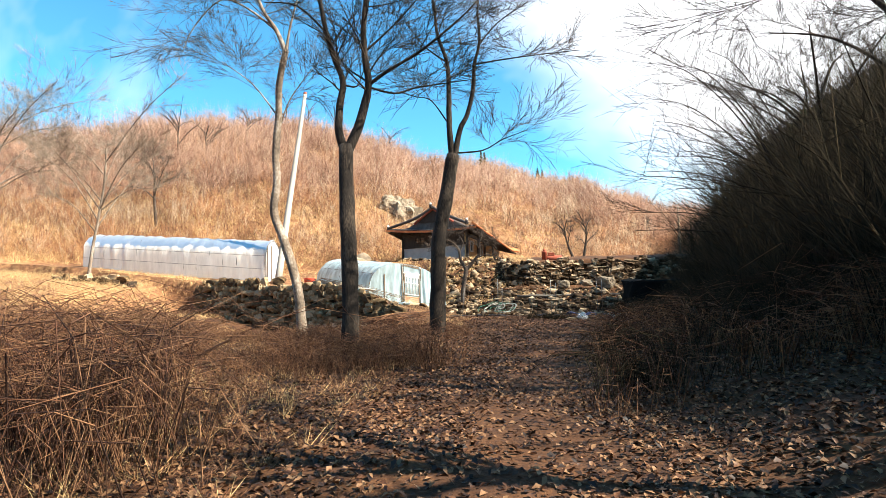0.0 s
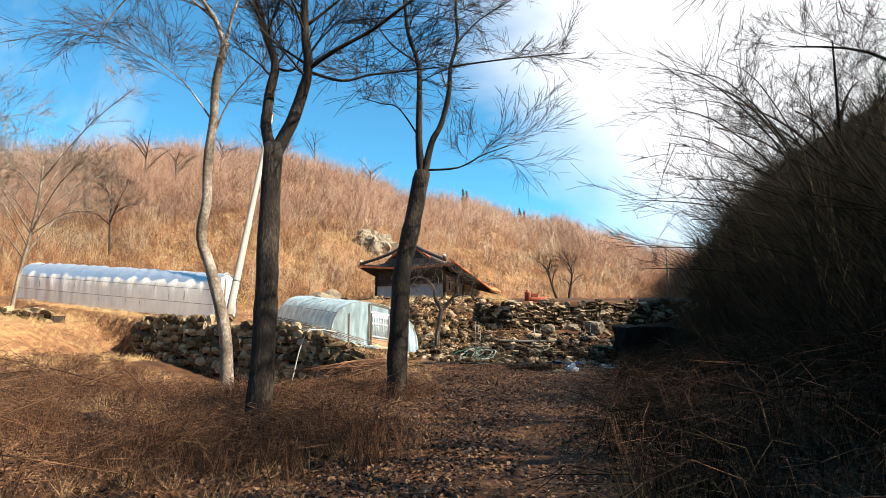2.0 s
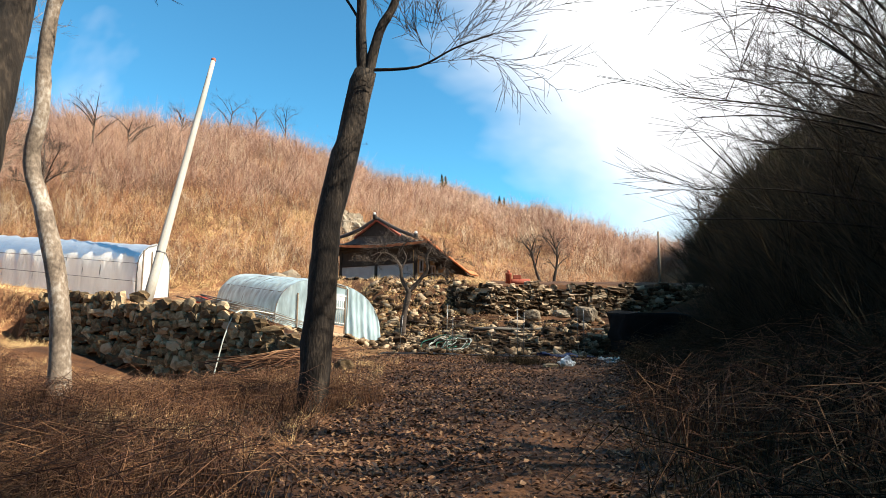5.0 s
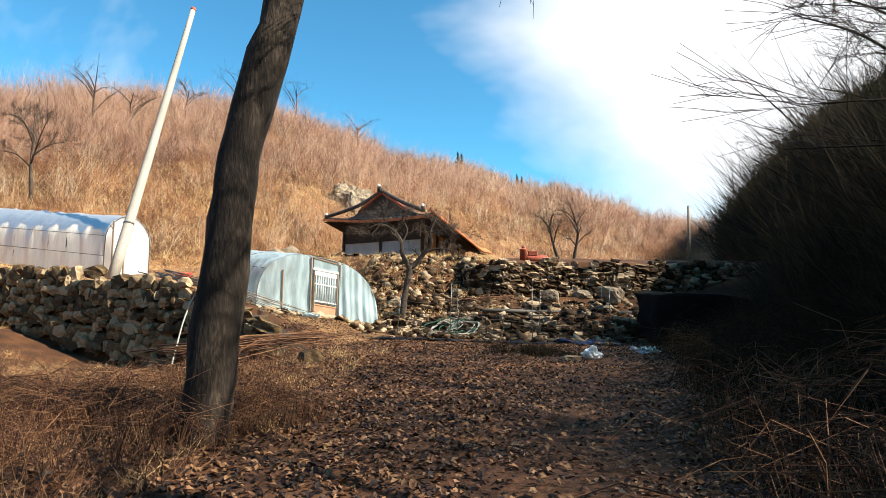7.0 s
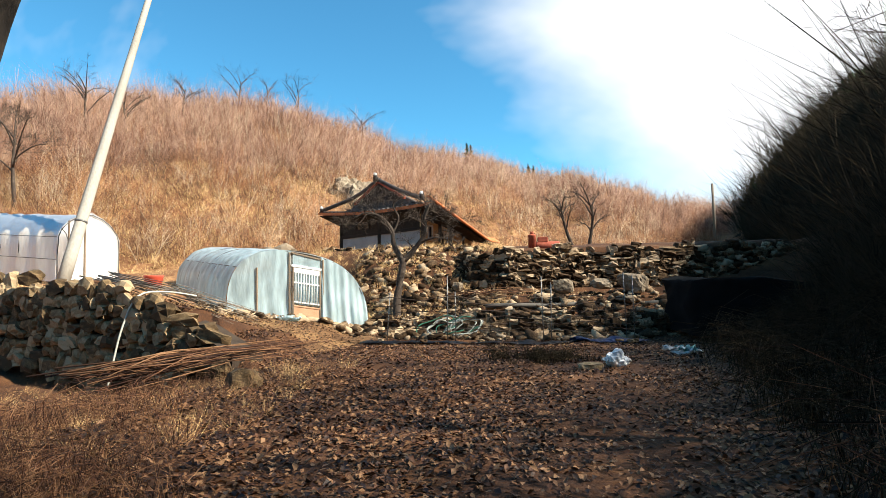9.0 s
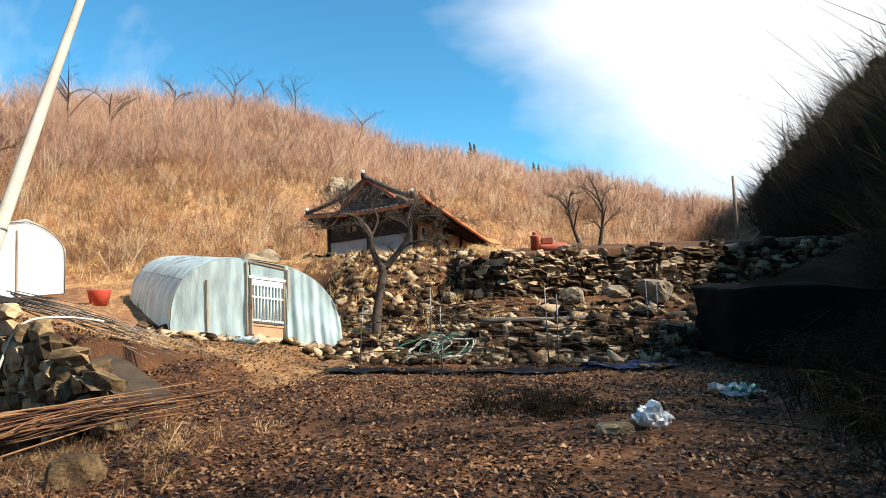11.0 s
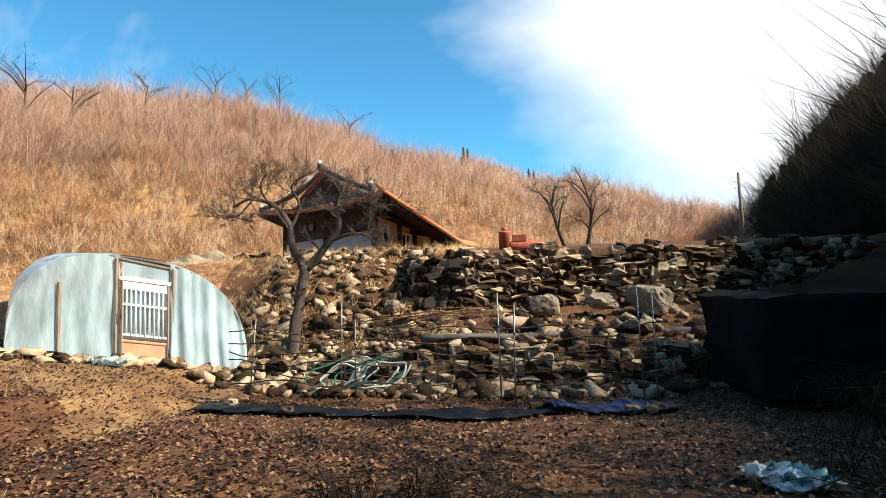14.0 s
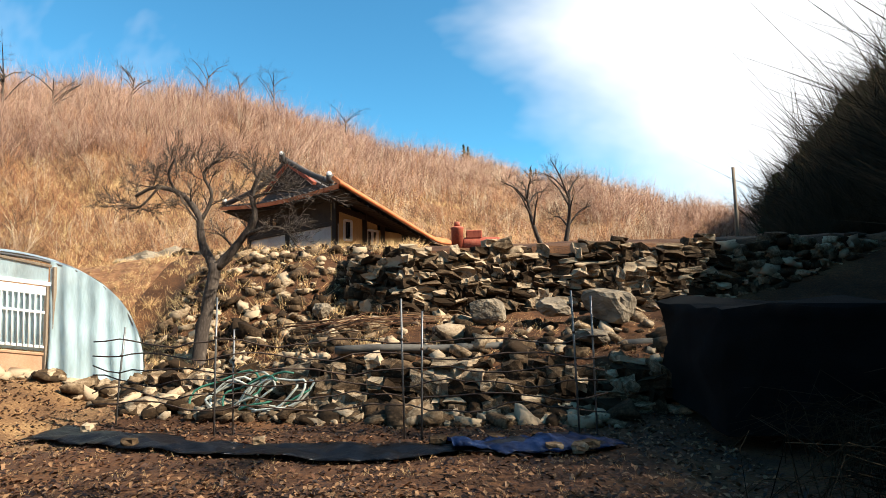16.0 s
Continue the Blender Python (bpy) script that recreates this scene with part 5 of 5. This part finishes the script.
# covered shed in the shade
def shed():
    x0, x1, y0, y1 = 8.9, 12.6, 24.4, 27.2
    z = -0.4
    top = thing("shed", "low shed in black shade cloth, darkened for the shade under the trees", "shed", at=Matrix.Translation((x0, y0, z)))
    bm = bmesh.new()
    n = 24
    def ring(h, w):
        return [bm.verts.new((px + 0.22 * noise.noise(Vector((px * 1.3, py * 1.3, h * 2))), py + 0.22 * noise.noise(Vector((px * 1.3, h * 2, py * 1.3))), h + (0.25 * noise.noise(Vector((px * 0.9, py * 0.9, 5))) if h > 1 else 0))) for px, py in w]
    rect = [(0 + (x1 - x0) * k / 8, 0) for k in range(8)] + [(x1 - x0, (y1 - y0) * k / 6) for k in range(6)] + [((x1 - x0) * (1 - k / 8), y1 - y0) for k in range(8)] + [(0, (y1 - y0) * (1 - k / 6)) for k in range(6)]
    rings = [ring(h, rect) for h in (0, 0.4, 0.8, 1.1, 1.35, 1.5)]
    for r0, r1 in zip(rings, rings[1:]):
        for i in range(len(rect)):
            bm.faces.new((r0[i], r0[(i + 1) % len(rect)], r1[(i + 1) % len(rect)], r1[i])).smooth = True
    bm.faces.new(rings[-1])
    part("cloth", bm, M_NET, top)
    for px, py in ((0.5, 0.5), (x1 - x0 - 0.5, 0.5), (0.5, y1 - y0 - 0.5)):
        bm = bmesh.new()
        tube(bm, [(px, py, -0.1), (px, py, 1.3)], 0.05, 8)
        part("post", bm, M_WOOD, top)


shed()

# ---------------------------------------------------------------- trees farther off
def wild_tree(name, label, x, y, h, r, seed, material, lean=(0, 0), limbs=6, twigs=8, depth=2, droop=0.0, group="", twig_len=None, spread=0.6):
    """A bare tree with limbs thrown out at random."""
    r2 = random.Random(seed)
    z = ground_z(x, y) - 0.1
    def pt(s):
        return Vector((x + lean[0] * s + 0.12 * h * 0.2 * math.sin(seed + s * 5), y + lean[1] * s, z + h * s))
    L = [([pt(0), pt(0.2), pt(0.4), pt(0.6), pt(0.8)], r, r * 0.4)]
    for i in range(limbs):
        s = r2.uniform(0.3, 0.8)
        a = r2.uniform(0, 6.28)
        d = Vector((math.cos(a), math.sin(a), r2.uniform(0.5, 1.2))) + Vector((lean[0], lean[1], 0)) * 0.25
        l = h * r2.uniform(0.25, 0.45)
        p = pt(s)
        L.append(([p, p + d * l * 0.5 + Vector((0, 0, 0.05 * h)), p + d * l], r * 0.42, r * 0.12))
    return tree(name, label, L, material, seed, twigs, twig_len or h * 0.16, depth, droop, None, 8, group=group, spread=spread)


# dark leaning trees on the right bank, throwing fans of branches over the path
def fan_tree(x, y, seed, limbs):
    r2 = random.Random(seed)
    z = ground_z(x, y) - 0.2
    L = [([(x, y, z), (x - 0.2, y - 0.05, z + 1.5), (x - 0.5, y - 0.1, z + 3.0)], 0.14, 0.1)]
    for i in range(limbs):
        s = r2.uniform(0.4, 1.0)
        p = Vector((x - 0.5 * s, y - 0.1 * s, z + 3.0 * s))
        out_ = r2.uniform(1.8, 4.2)
        up_ = r2.uniform(0.4, 4.6)
        sy = r2.uniform(-1.8, 1.8)
        L.append(([p, p + Vector((-out_ * 0.3, sy * 0.3, up_ * 0.55)), p + Vector((-out_ * 0.68, sy * 0.7, up_ * 0.95)), p + Vector((-out_, sy, up_ * 1.05))], 0.028, 0.006))
    tree("tree", "dark bare tree leaning out from the shaded bank", L, M_BARK, seed, 10, 1.3, 1, 0.05, None, 8, twig_from=0.25, spread=0.45, group="trees on the shaded bank")


fan_tree(10.3, 10.5, 41, 13)
fan_tree(12.5, 14.0, 42, 12)
# first three trees stand out of view, added to shade the path
for i, (x, y, h) in enumerate(((7.5, -1.5, 7), (9.5, 2, 8), (11, 4.5, 8), (11.5, 7.5, 9), (14.5, 12, 10), (15.5, 18, 8), (18, 24, 9))):
    wild_tree("tree", "tall bare tree set in the shaded thicket for its shadow", x, y, h, 0.16, 60 + i, M_BARK, (-1.2, -0.3), 9, 9, 2, group="trees on the shaded bank")
# bare trees at the far left and along the slopes
for i, (x, y, h, l) in enumerate(((-20.5, 24.4, 9.5, 0.8), (-26, 22.5, 10, 1.0))):
    wild_tree("tree", "bare sunlit tree with pale twiggy crown", x, y, h, 0.1, 80 + i, M_PALEBARK, (l, 0), 12, 12, 2, group="trees by the far wall")
for x, seed, lean in ((7.7, 97, -0.9), (8.5, 93, 0.2)):
    wild_tree("fruit_tree", "gnarled bare fruit tree on the upper terrace", x, 39.8, 3.2, 0.12, seed, M_GREYBARK, (lean, 0), 7, 9, 1, spread=0.9, group="fruit trees on the terrace")
wild_tree("tree", "lone bare tree on the near ridge", -30, 44, 6.5, 0.16, 96, M_GREYBARK, (0.2, 0), 8, 8, 2)
for i, (az, r, h) in enumerate(((-26, 92, 8), (-23.5, 96, 7), (-20.5, 98, 9), (-14, 104, 7), (-36, 68, 5), (-39, 66, 6), (-31, 76, 6))):
    wild_tree("tree", "bare tree standing on the skyline", CX + r * math.sin(radians(az)), CY + r * math.cos(radians(az)), h, 0.16, 110 + i, M_GREYBARK, (0.2, 0), 8, 7, 1, group="trees on the ridge")


def thin_post():
    top = thing("post", "thin weathered post on the far terrace", "post", at=Matrix.Translation((17.6, 47, ground_z(17.6, 47))))
    bm = bmesh.new()
    tube(bm, [(0, 0, -0.1), (0.02, 0, 2.2), (-0.02, 0, 4.6)], [0.1, 0.09, 0.08], 8)
    part("shaft", bm, M_WOOD, top)


thin_post()

# ---------------------------------------------------------------- scrub on the hills
def scatter_polar(n, az0, az1, s0, s1, bias=1.0):
    """Points on the hill slopes: azimuth range, and share of the way from foot to ridge."""
    az = RNG.uniform(az0, az1, n)
    s = s0 + (s1 - s0) * RNG.random(n) ** bias
    fr, rr = np.interp(az, AZ, FOOT_R), np.interp(az, AZ, RIDGE_R)
    r = fr + (rr - fr) * s
    return CX + r * np.sin(np.radians(az)), CY + r * np.cos(np.radians(az)), r


def under_sky(x, y, h, z=None):
    """Keeps what grows at x, y below the skyline of the hills behind it."""
    az, r = np.degrees(np.arctan2(x - CX, y - CY)), np.hypot(x - CX, y - CY)
    return np.clip(np.minimum(h, 1.2 + r * np.interp(az, AZ, SKY_T) * 0.97 - height(x, y)), 0.3, None)


def shrubs(name, label, x, y, hgt, stems, material, rad, spread=0.45, twigs=2, z=None, category="scrub"):
    """Many bare shrubs: bundles of thin stems, each with side twigs."""
    n = len(x)
    z = height(x, y) if z is None else z
    P = np.repeat(np.stack([x, y, z - 0.05], 1), stems, 0)
    H = np.repeat(hgt, stems) * RNG.uniform(0.55, 1.1, n * stems)
    D = np.stack([RNG.normal(0, spread, n * stems), RNG.normal(0, spread, n * stems), np.ones(n * stems)], 1)
    D *= (H / np.linalg.norm(D, axis=1))[:, None]
    P[:, :2] += RNG.normal(0, 1, (n * stems, 2)) * np.repeat(hgt, stems)[:, None] * 0.12
    R = rad * H
    PP, DD, RR = [P], [D], [R]
    for _ in range(twigs):
        t = RNG.uniform(0.25, 0.8, len(P))[:, None]
        d = D * 0.45 + RNG.normal(0, 0.3, D.shape) * H[:, None] * 0.5
        PP.append(P + D * t)
        DD.append(d)
        RR.append(R * 0.6)
    v, f = spikes(np.concatenate(PP), np.concatenate(DD), np.concatenate(RR))
    return tagged(fast_mesh(name, v, f, material), label, category, kind="stuff")


x, y, r = scatter_polar(13000, -75, 22, 0.02, 0.97, 1.15)
clump = np.sin(x * 0.31 + 2 * np.sin(y * 0.13)) * np.sin(y * 0.37 + 1.7 * np.sin(x * 0.11)) + RNG.normal(0, 0.45, len(x))
k = clump > 0.15
x, y, r = x[k], y[k], r[k]
shrubs("hill_scrub", "dense reddish-brown bare scrub covering the sunlit hillside", x, y, np.clip(RNG.gamma(3, 0.5, len(x)) * (0.5 + r / 130), 0.5, 3.6), 9, M_SCRUB, 0.0042, 0.6, 6)
x, y, r = scatter_polar(4400, -75, 20, 0.03, 0.95, 1.0)
shrubs("hill_bushes", "darker twiggy bushes scattered over the hillside", x, y, RNG.uniform(0.8, 2.2, len(x)) * (0.7 + r / 150), 14, M_BRUSH, 0.006, 0.6, 4, category="scrub")
x, y, r = scatter_polar(1700, -75, 16, 0.02, 0.8, 1.0)
shrubs("hill_saplings", "thin pale saplings standing out of the hillside scrub", x, y, RNG.uniform(1.2, 3.0, len(x)) * (0.6 + r / 110), 4, M_SAPLING, 0.005, 0.25, 5, category="scrub")
x, y, r = scatter_polar(7500, -78, 8, 0.0, 0.42, 1.0)
shrubs("hill_grass", "pale dry grass tussocks on the sunlit slope", x, y, RNG.uniform(0.35, 1.0, len(x)), 14, M_STRAW, 0.018, 0.7, 0, category="grass")
x, y, r = scatter_polar(2800, -75, 24, 0.3, 1.03, 0.8)
shrubs("hill_woods", "leafless grey-brown woodland along the ridges", x, y, RNG.uniform(2.5, 5.5, len(x)) * (0.7 + r / 300), 6, M_WOODS, 0.005, 0.42, 12, category="woods")
x, y, r = scatter_polar(700, -50, 23, 0.92, 1.03, 1.0)
shrubs("ridge_woods", "bare trees fringing the ridge line", x, y, RNG.uniform(2.6, 4.8, len(x)) * (0.7 + r / 300), 6, M_WOODS, 0.0045, 0.4, 14, category="woods")
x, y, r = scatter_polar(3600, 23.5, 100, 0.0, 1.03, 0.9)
# woods of the right hill, their shade held in the colour
shrubs("shaded_woods", "bare woodland on the shaded hillside, shade put into its colour", x, y, under_sky(x, y, RNG.uniform(3.5, 7.5, len(x))), 9, M_SHADE, 0.006, 0.45, 10, category="woods")


def pines():
    """Dark pines scattered through the shaded wood and on the far ridge."""
    x, y, r = scatter_polar(420, 23, 70, 0.15, 1.04, 0.8)
    az = np.array([3.0, 3.5, -3.2, -2.8])
    rr = np.interp(az, AZ, RIDGE_R) * 0.99
    x, y = np.concatenate([x, CX + rr * np.sin(np.radians(az))]), np.concatenate([y, CY + rr * np.cos(np.radians(az))])
    z, h = height(x, y), under_sky(x, y, RNG.uniform(5, 9, len(x)))
    h[-4:] = 7
    P, D, R = [], [], []
    for i in range(len(x)):
        m = 70
        t = RNG.uniform(0.25, 1.0, m)
        a = RNG.uniform(0, 6.28, m)
        l = h[i] * 0.3 * (1.12 - t)
        P.append(np.stack([np.full(m, x[i]), np.full(m, y[i]), z[i] + h[i] * t], 1))
        D.append(np.stack([np.cos(a) * l, np.sin(a) * l, RNG.uniform(-0.1, 0.5, m) * l], 1))
        R.append(np.full(m, h[i] * 0.035))
    v, f = spikes(np.concatenate(P), np.concatenate(D), np.concatenate(R))
    tagged(fast_mesh("pine_woods", v, f, M_PINE), "dark evergreen pines among the bare woods", "pines", kind="stuff")


pines()

# ---------------------------------------------------------------- brush, grass and leaves close by
def patch(n, fx, keep):
    x, y = fx(n)
    k = keep(x, y)
    return x[k], y[k]


def rect(x0, x1, y0, y1):
    return lambda n: (RNG.uniform(x0, x1, n), RNG.uniform(y0, y1, n))


path_x = lambda y: np.interp(y, [-5, 0, 6, 12, 18, 24], [2.9, 2.9, 3.5, 4.4, 5.6, 6])
# grass over the left bank and hollow
x, y = patch(9500, rect(-15, 1.2, -4, 20.5), lambda x, y: (y < wall_line(x) - 0.4) & (x < path_x(y) - 1.6) & ((RNG.random(len(x)) < 0.75) | (x < -4)))
k = RNG.random(len(x)) < 0.5
shrubs("dead_stems", "low brown dead stems over the bank", x[~k], y[~k], RNG.uniform(0.15, 0.45, (~k).sum()), 16, M_BRUSH, 0.008, 0.8, 1, category="grass")
x, y = x[k], y[k]
shrubs("dry_grass", "tawny dry grass over the bank beside the path", x, y, RNG.uniform(0.12, 0.38, len(x)), 18, M_STRAW, 0.010, 0.9, 0, category="grass")
x, y = patch(3000, rect(-24, -3, 19, 36), lambda x, y: (y > wall_line(x) + 0.3) & ~((x > -25) & (x < -9.5) & (np.abs(y - (25.4 - (x + 10.4) * 0.342) - 2.1) < 2.4)) & (np.hypot(x + 4.5, y - 28.2) > 3.2))
shrubs("terrace_grass", "straw-coloured grass on the terrace above the wall", x, y, RNG.uniform(0.1, 0.4, len(x)), 14, M_STRAW, 0.014, 0.8, 0, category="grass")
x, y = patch(900, rect(-5, 4, 27.5, 34), lambda x, y: RNG.random(len(x)) < 0.9)
shrubs("slope_grass", "clumps of pale straw on the stony slope to the house", x, y, RNG.uniform(0.15, 0.5, len(x)), 16, M_STRAW, 0.014, 0.8, 0, category="grass")
x, y = patch(520, rect(2.6, 10.5, 27.3, 29.6), lambda x, y: RNG.random(len(x)) < 0.8)
shrubs("berm_grass", "flattened straw and dead stems along the stone berm", x, y, RNG.uniform(0.1, 0.28, len(x)), 14, M_STRAW, 0.012, 1.1, 0, category="grass")
x, y = patch(4200, rect(-6, 8, 19.5, 26.0), lambda x, y: RNG.random(len(x)) < np.where(x < -0.5, np.where(y > 22.6 - 0.28 * x, 1.0, 0.12), np.where(y < 24, 0.5, 0) * smooth(20.5, 23.5, y) + 0.05))
shrubs("verge_grass", "short yellowing grass in front of the fence", x, y, RNG.uniform(0.05, 0.16, len(x)), 12, M_STRAW, 0.02, 0.9, 0, category="grass")


x, y = patch(5600, rect(-30, -12, 6, 27), lambda x, y: (y < wall_line(x) - 0.4) | (x < -15))
shrubs("bank_grass", "tawny dry grass over the far bank below the wall", x, y, RNG.uniform(0.15, 0.5, len(x)), 18, M_STRAW, 0.011, 0.8, 0, category="grass")


def tangle(name, label, x, y, hgt, n_each, material, rad=0.004, seed=1):
    """Arching dead stems that curl over one another."""
    rg = np.random.default_rng(seed)
    n = len(x) * n_each
    P = np.repeat(np.stack([x, y, height(x, y) - 0.03], 1), n_each, 0)
    H = np.repeat(hgt, n_each) * rg.uniform(0.5, 1.2, n)
    a = rg.uniform(0, 6.28, n)
    out_ = np.stack([np.cos(a), np.sin(a), np.zeros(n)], 1)
    P[:, :2] += rg.normal(0, 0.3, (n, 2)) * np.repeat(hgt, n_each)[:, None]
    k1 = P + out_ * (H * 0.25)[:, None] + np.stack([np.zeros(n), np.zeros(n), H * 0.75], 1)
    k2 = k1 + out_ * (H * 0.45)[:, None] + np.stack([rg.normal(0, 0.15, n) * H, rg.normal(0, 0.15, n) * H, H * rg.uniform(-0.1, 0.25, n)], 1)
    k3 = k2 + out_ * (H * 0.4)[:, None] - np.stack([rg.normal(0, 0.15, n) * H, rg.normal(0, 0.15, n) * H, H * rg.uniform(0.05, 0.5, n)], 1)
    R = rad * rg.uniform(0.6, 1.4, n)
    v, f = bars(np.concatenate([P, k1, k2]), np.concatenate([k1, k2, k3]), np.concatenate([R, R * 0.8, R * 0.6]), np.concatenate([R * 0.8, R * 0.6, R * 0.25]))
    return tagged(fast_mesh(name, v, f, material), label, "brush", kind="stuff")


# brush round the trunks, on the near left bank and along the right bank
bx = np.concatenate([RNG.normal(-0.3, 0.9, 160), RNG.normal(0.2, 0.8, 70), RNG.uniform(-6, -3.0, 100), RNG.normal(-3.3, 0.8, 60), RNG.uniform(-7, -2, 120)])
by = np.concatenate([RNG.normal(6.0, 0.9, 160), RNG.normal(11.3, 0.8, 70), RNG.uniform(2.0, 7, 100), RNG.normal(11.3, 0.8, 60), RNG.uniform(12, 18, 120)])
k = bx < path_x(by) - 1.5
tangle("brush", "tangled brown dead brush round the trunks and along the bank", bx[k], by[k], np.where(by[k] > 10, 0.5, 0.8) * RNG.uniform(0.35, 0.9, k.sum()), 34, M_BRUSH, 0.0034, 3)
bx, by = patch(520, rect(-6.0, 0.6, -1.4, 4.4), lambda x, y: (x < 2.5 - 0.61 * (y + 4.67)))
tangle("tall_weeds", "chest-high reddish dead weeds on the near bank", bx, by, RNG.uniform(0.6, 1.35, len(bx)), 18, M_BRUSH, 0.005, 5)
bx, by = patch(620, rect(-15, 0, 9, 20), lambda x, y: (y < wall_line(x) - 3.5) & (x < path_x(y) - 3.2))
tangle("bank_weeds", "low reddish dead weeds over the slope below the wall", bx, by, RNG.uniform(0.2, 0.55, len(bx)), 22, M_BRUSH, 0.005, 21)
xb = lambda y: np.interp(y, [-8, 2, 8, 15, 21, 27, 34], [3.6, 4.2, 5.2, 7.0, 8.5, 12.0, 16])
bx, by = patch(3000, rect(3.5, 17, -2, 30), lambda x, y: (x > xb(y) - 0.3) & (np.abs(x - 11.3) + np.abs(y - 26) > 2.2))
by_near = by > 1.5
bx, by = bx[by_near], by[by_near]
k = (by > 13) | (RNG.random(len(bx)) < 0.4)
# same brush in M_SHADE, so its colour holds the shade
tangle("shaded_brush", "matted brush with the deep shade put into its colour", bx[k], by[k], RNG.uniform(0.3, 0.9, k.sum()), 22, M_SHADE, 0.005, 16)
bx, by = bx[~k], by[~k]
tangle("bank_brush", "dense dark bramble and dead stems on the shaded bank", bx, by, RNG.uniform(0.3, 0.95, len(bx)), 26, M_BRUSH, 0.0045, 6)
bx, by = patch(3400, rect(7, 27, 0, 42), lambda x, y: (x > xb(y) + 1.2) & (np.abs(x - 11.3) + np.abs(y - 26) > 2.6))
# stems take the shade colour; heights also set where their shadow falls
shrubs("bank_thicket", "tall thicket above the bank, stems coloured dark for shade", bx, by, under_sky(bx, by, RNG.choice([0.45, 0.75, 1.1], len(bx)) * RNG.uniform(2.2, 5.0, len(bx)) * (1 + 0.3 * smooth(15, 17, bx)) * smooth(0, 6.5, bx - xb(by)) + 0.7), 14, M_SHADE, 0.004, 0.5, 9, category="thicket")


bx, by = RNG.normal(4.5, 0.45, 46), RNG.normal(19.4, 0.28, 46)
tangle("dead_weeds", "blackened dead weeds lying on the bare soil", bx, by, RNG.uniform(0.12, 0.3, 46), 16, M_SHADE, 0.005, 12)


def leaves(name, label, n, fx, keep, size, material, seed):
    """Curled fallen leaves: two bent halves each."""
    rg = np.random.default_rng(seed)
    x, y = patch(n, fx, keep)
    n = len(x)
    z = height(x, y) + rg.uniform(0.004, 0.03, n)
    a = rg.uniform(0, 6.28, n)
    s = size * rg.uniform(0.6, 1.4, n)
    u = np.stack([np.cos(a), np.sin(a), rg.normal(0, 0.35, n)], 1) * s[:, None]
    w = np.stack([-np.sin(a), np.cos(a), rg.normal(0, 0.35, n)], 1) * (s * 0.55)[:, None]
    c = np.stack([x, y, z], 1)
    lift = np.stack([np.zeros(n), np.zeros(n), s * rg.uniform(0.1, 0.5, n)], 1)
    v = np.stack([c - u, c + w + lift, c + u, c - w + lift], 1).reshape(-1, 3)
    b = np.arange(n)[:, None] * 4
    f = np.concatenate([b + np.array([[0, 2, 1]]), b + np.array([[0, 3, 2]])])
    tagged(fast_mesh(name, v, f, material), label, "leaves", kind="stuff")


leaves("leaf_litter", "brown curled fallen leaves carpeting the path", 170000, rect(-4, 9.5, -4.6, 22.5), lambda x, y: RNG.random(len(x)) < np.where(y < 18, 1, 0.35) * (0.4 + 0.65 * smooth(0.25, 0.9, np.abs(x - path_x(y)) + 0.3 * np.sin(x * 3 + y * 2))), 0.03, M_LEAF, 9)
leaves("leaf_drift", "thin scatter of dry leaves about the fence and rubble", 22000, rect(-6, 9, 19, 28), lambda x, y: y > 0, 0.032, M_LEAF, 10)
for ob in scene.objects:
    if ob.type == "MESH" and ob.name.startswith(("pane", "fanlight")):
        ob.visible_shadow = False
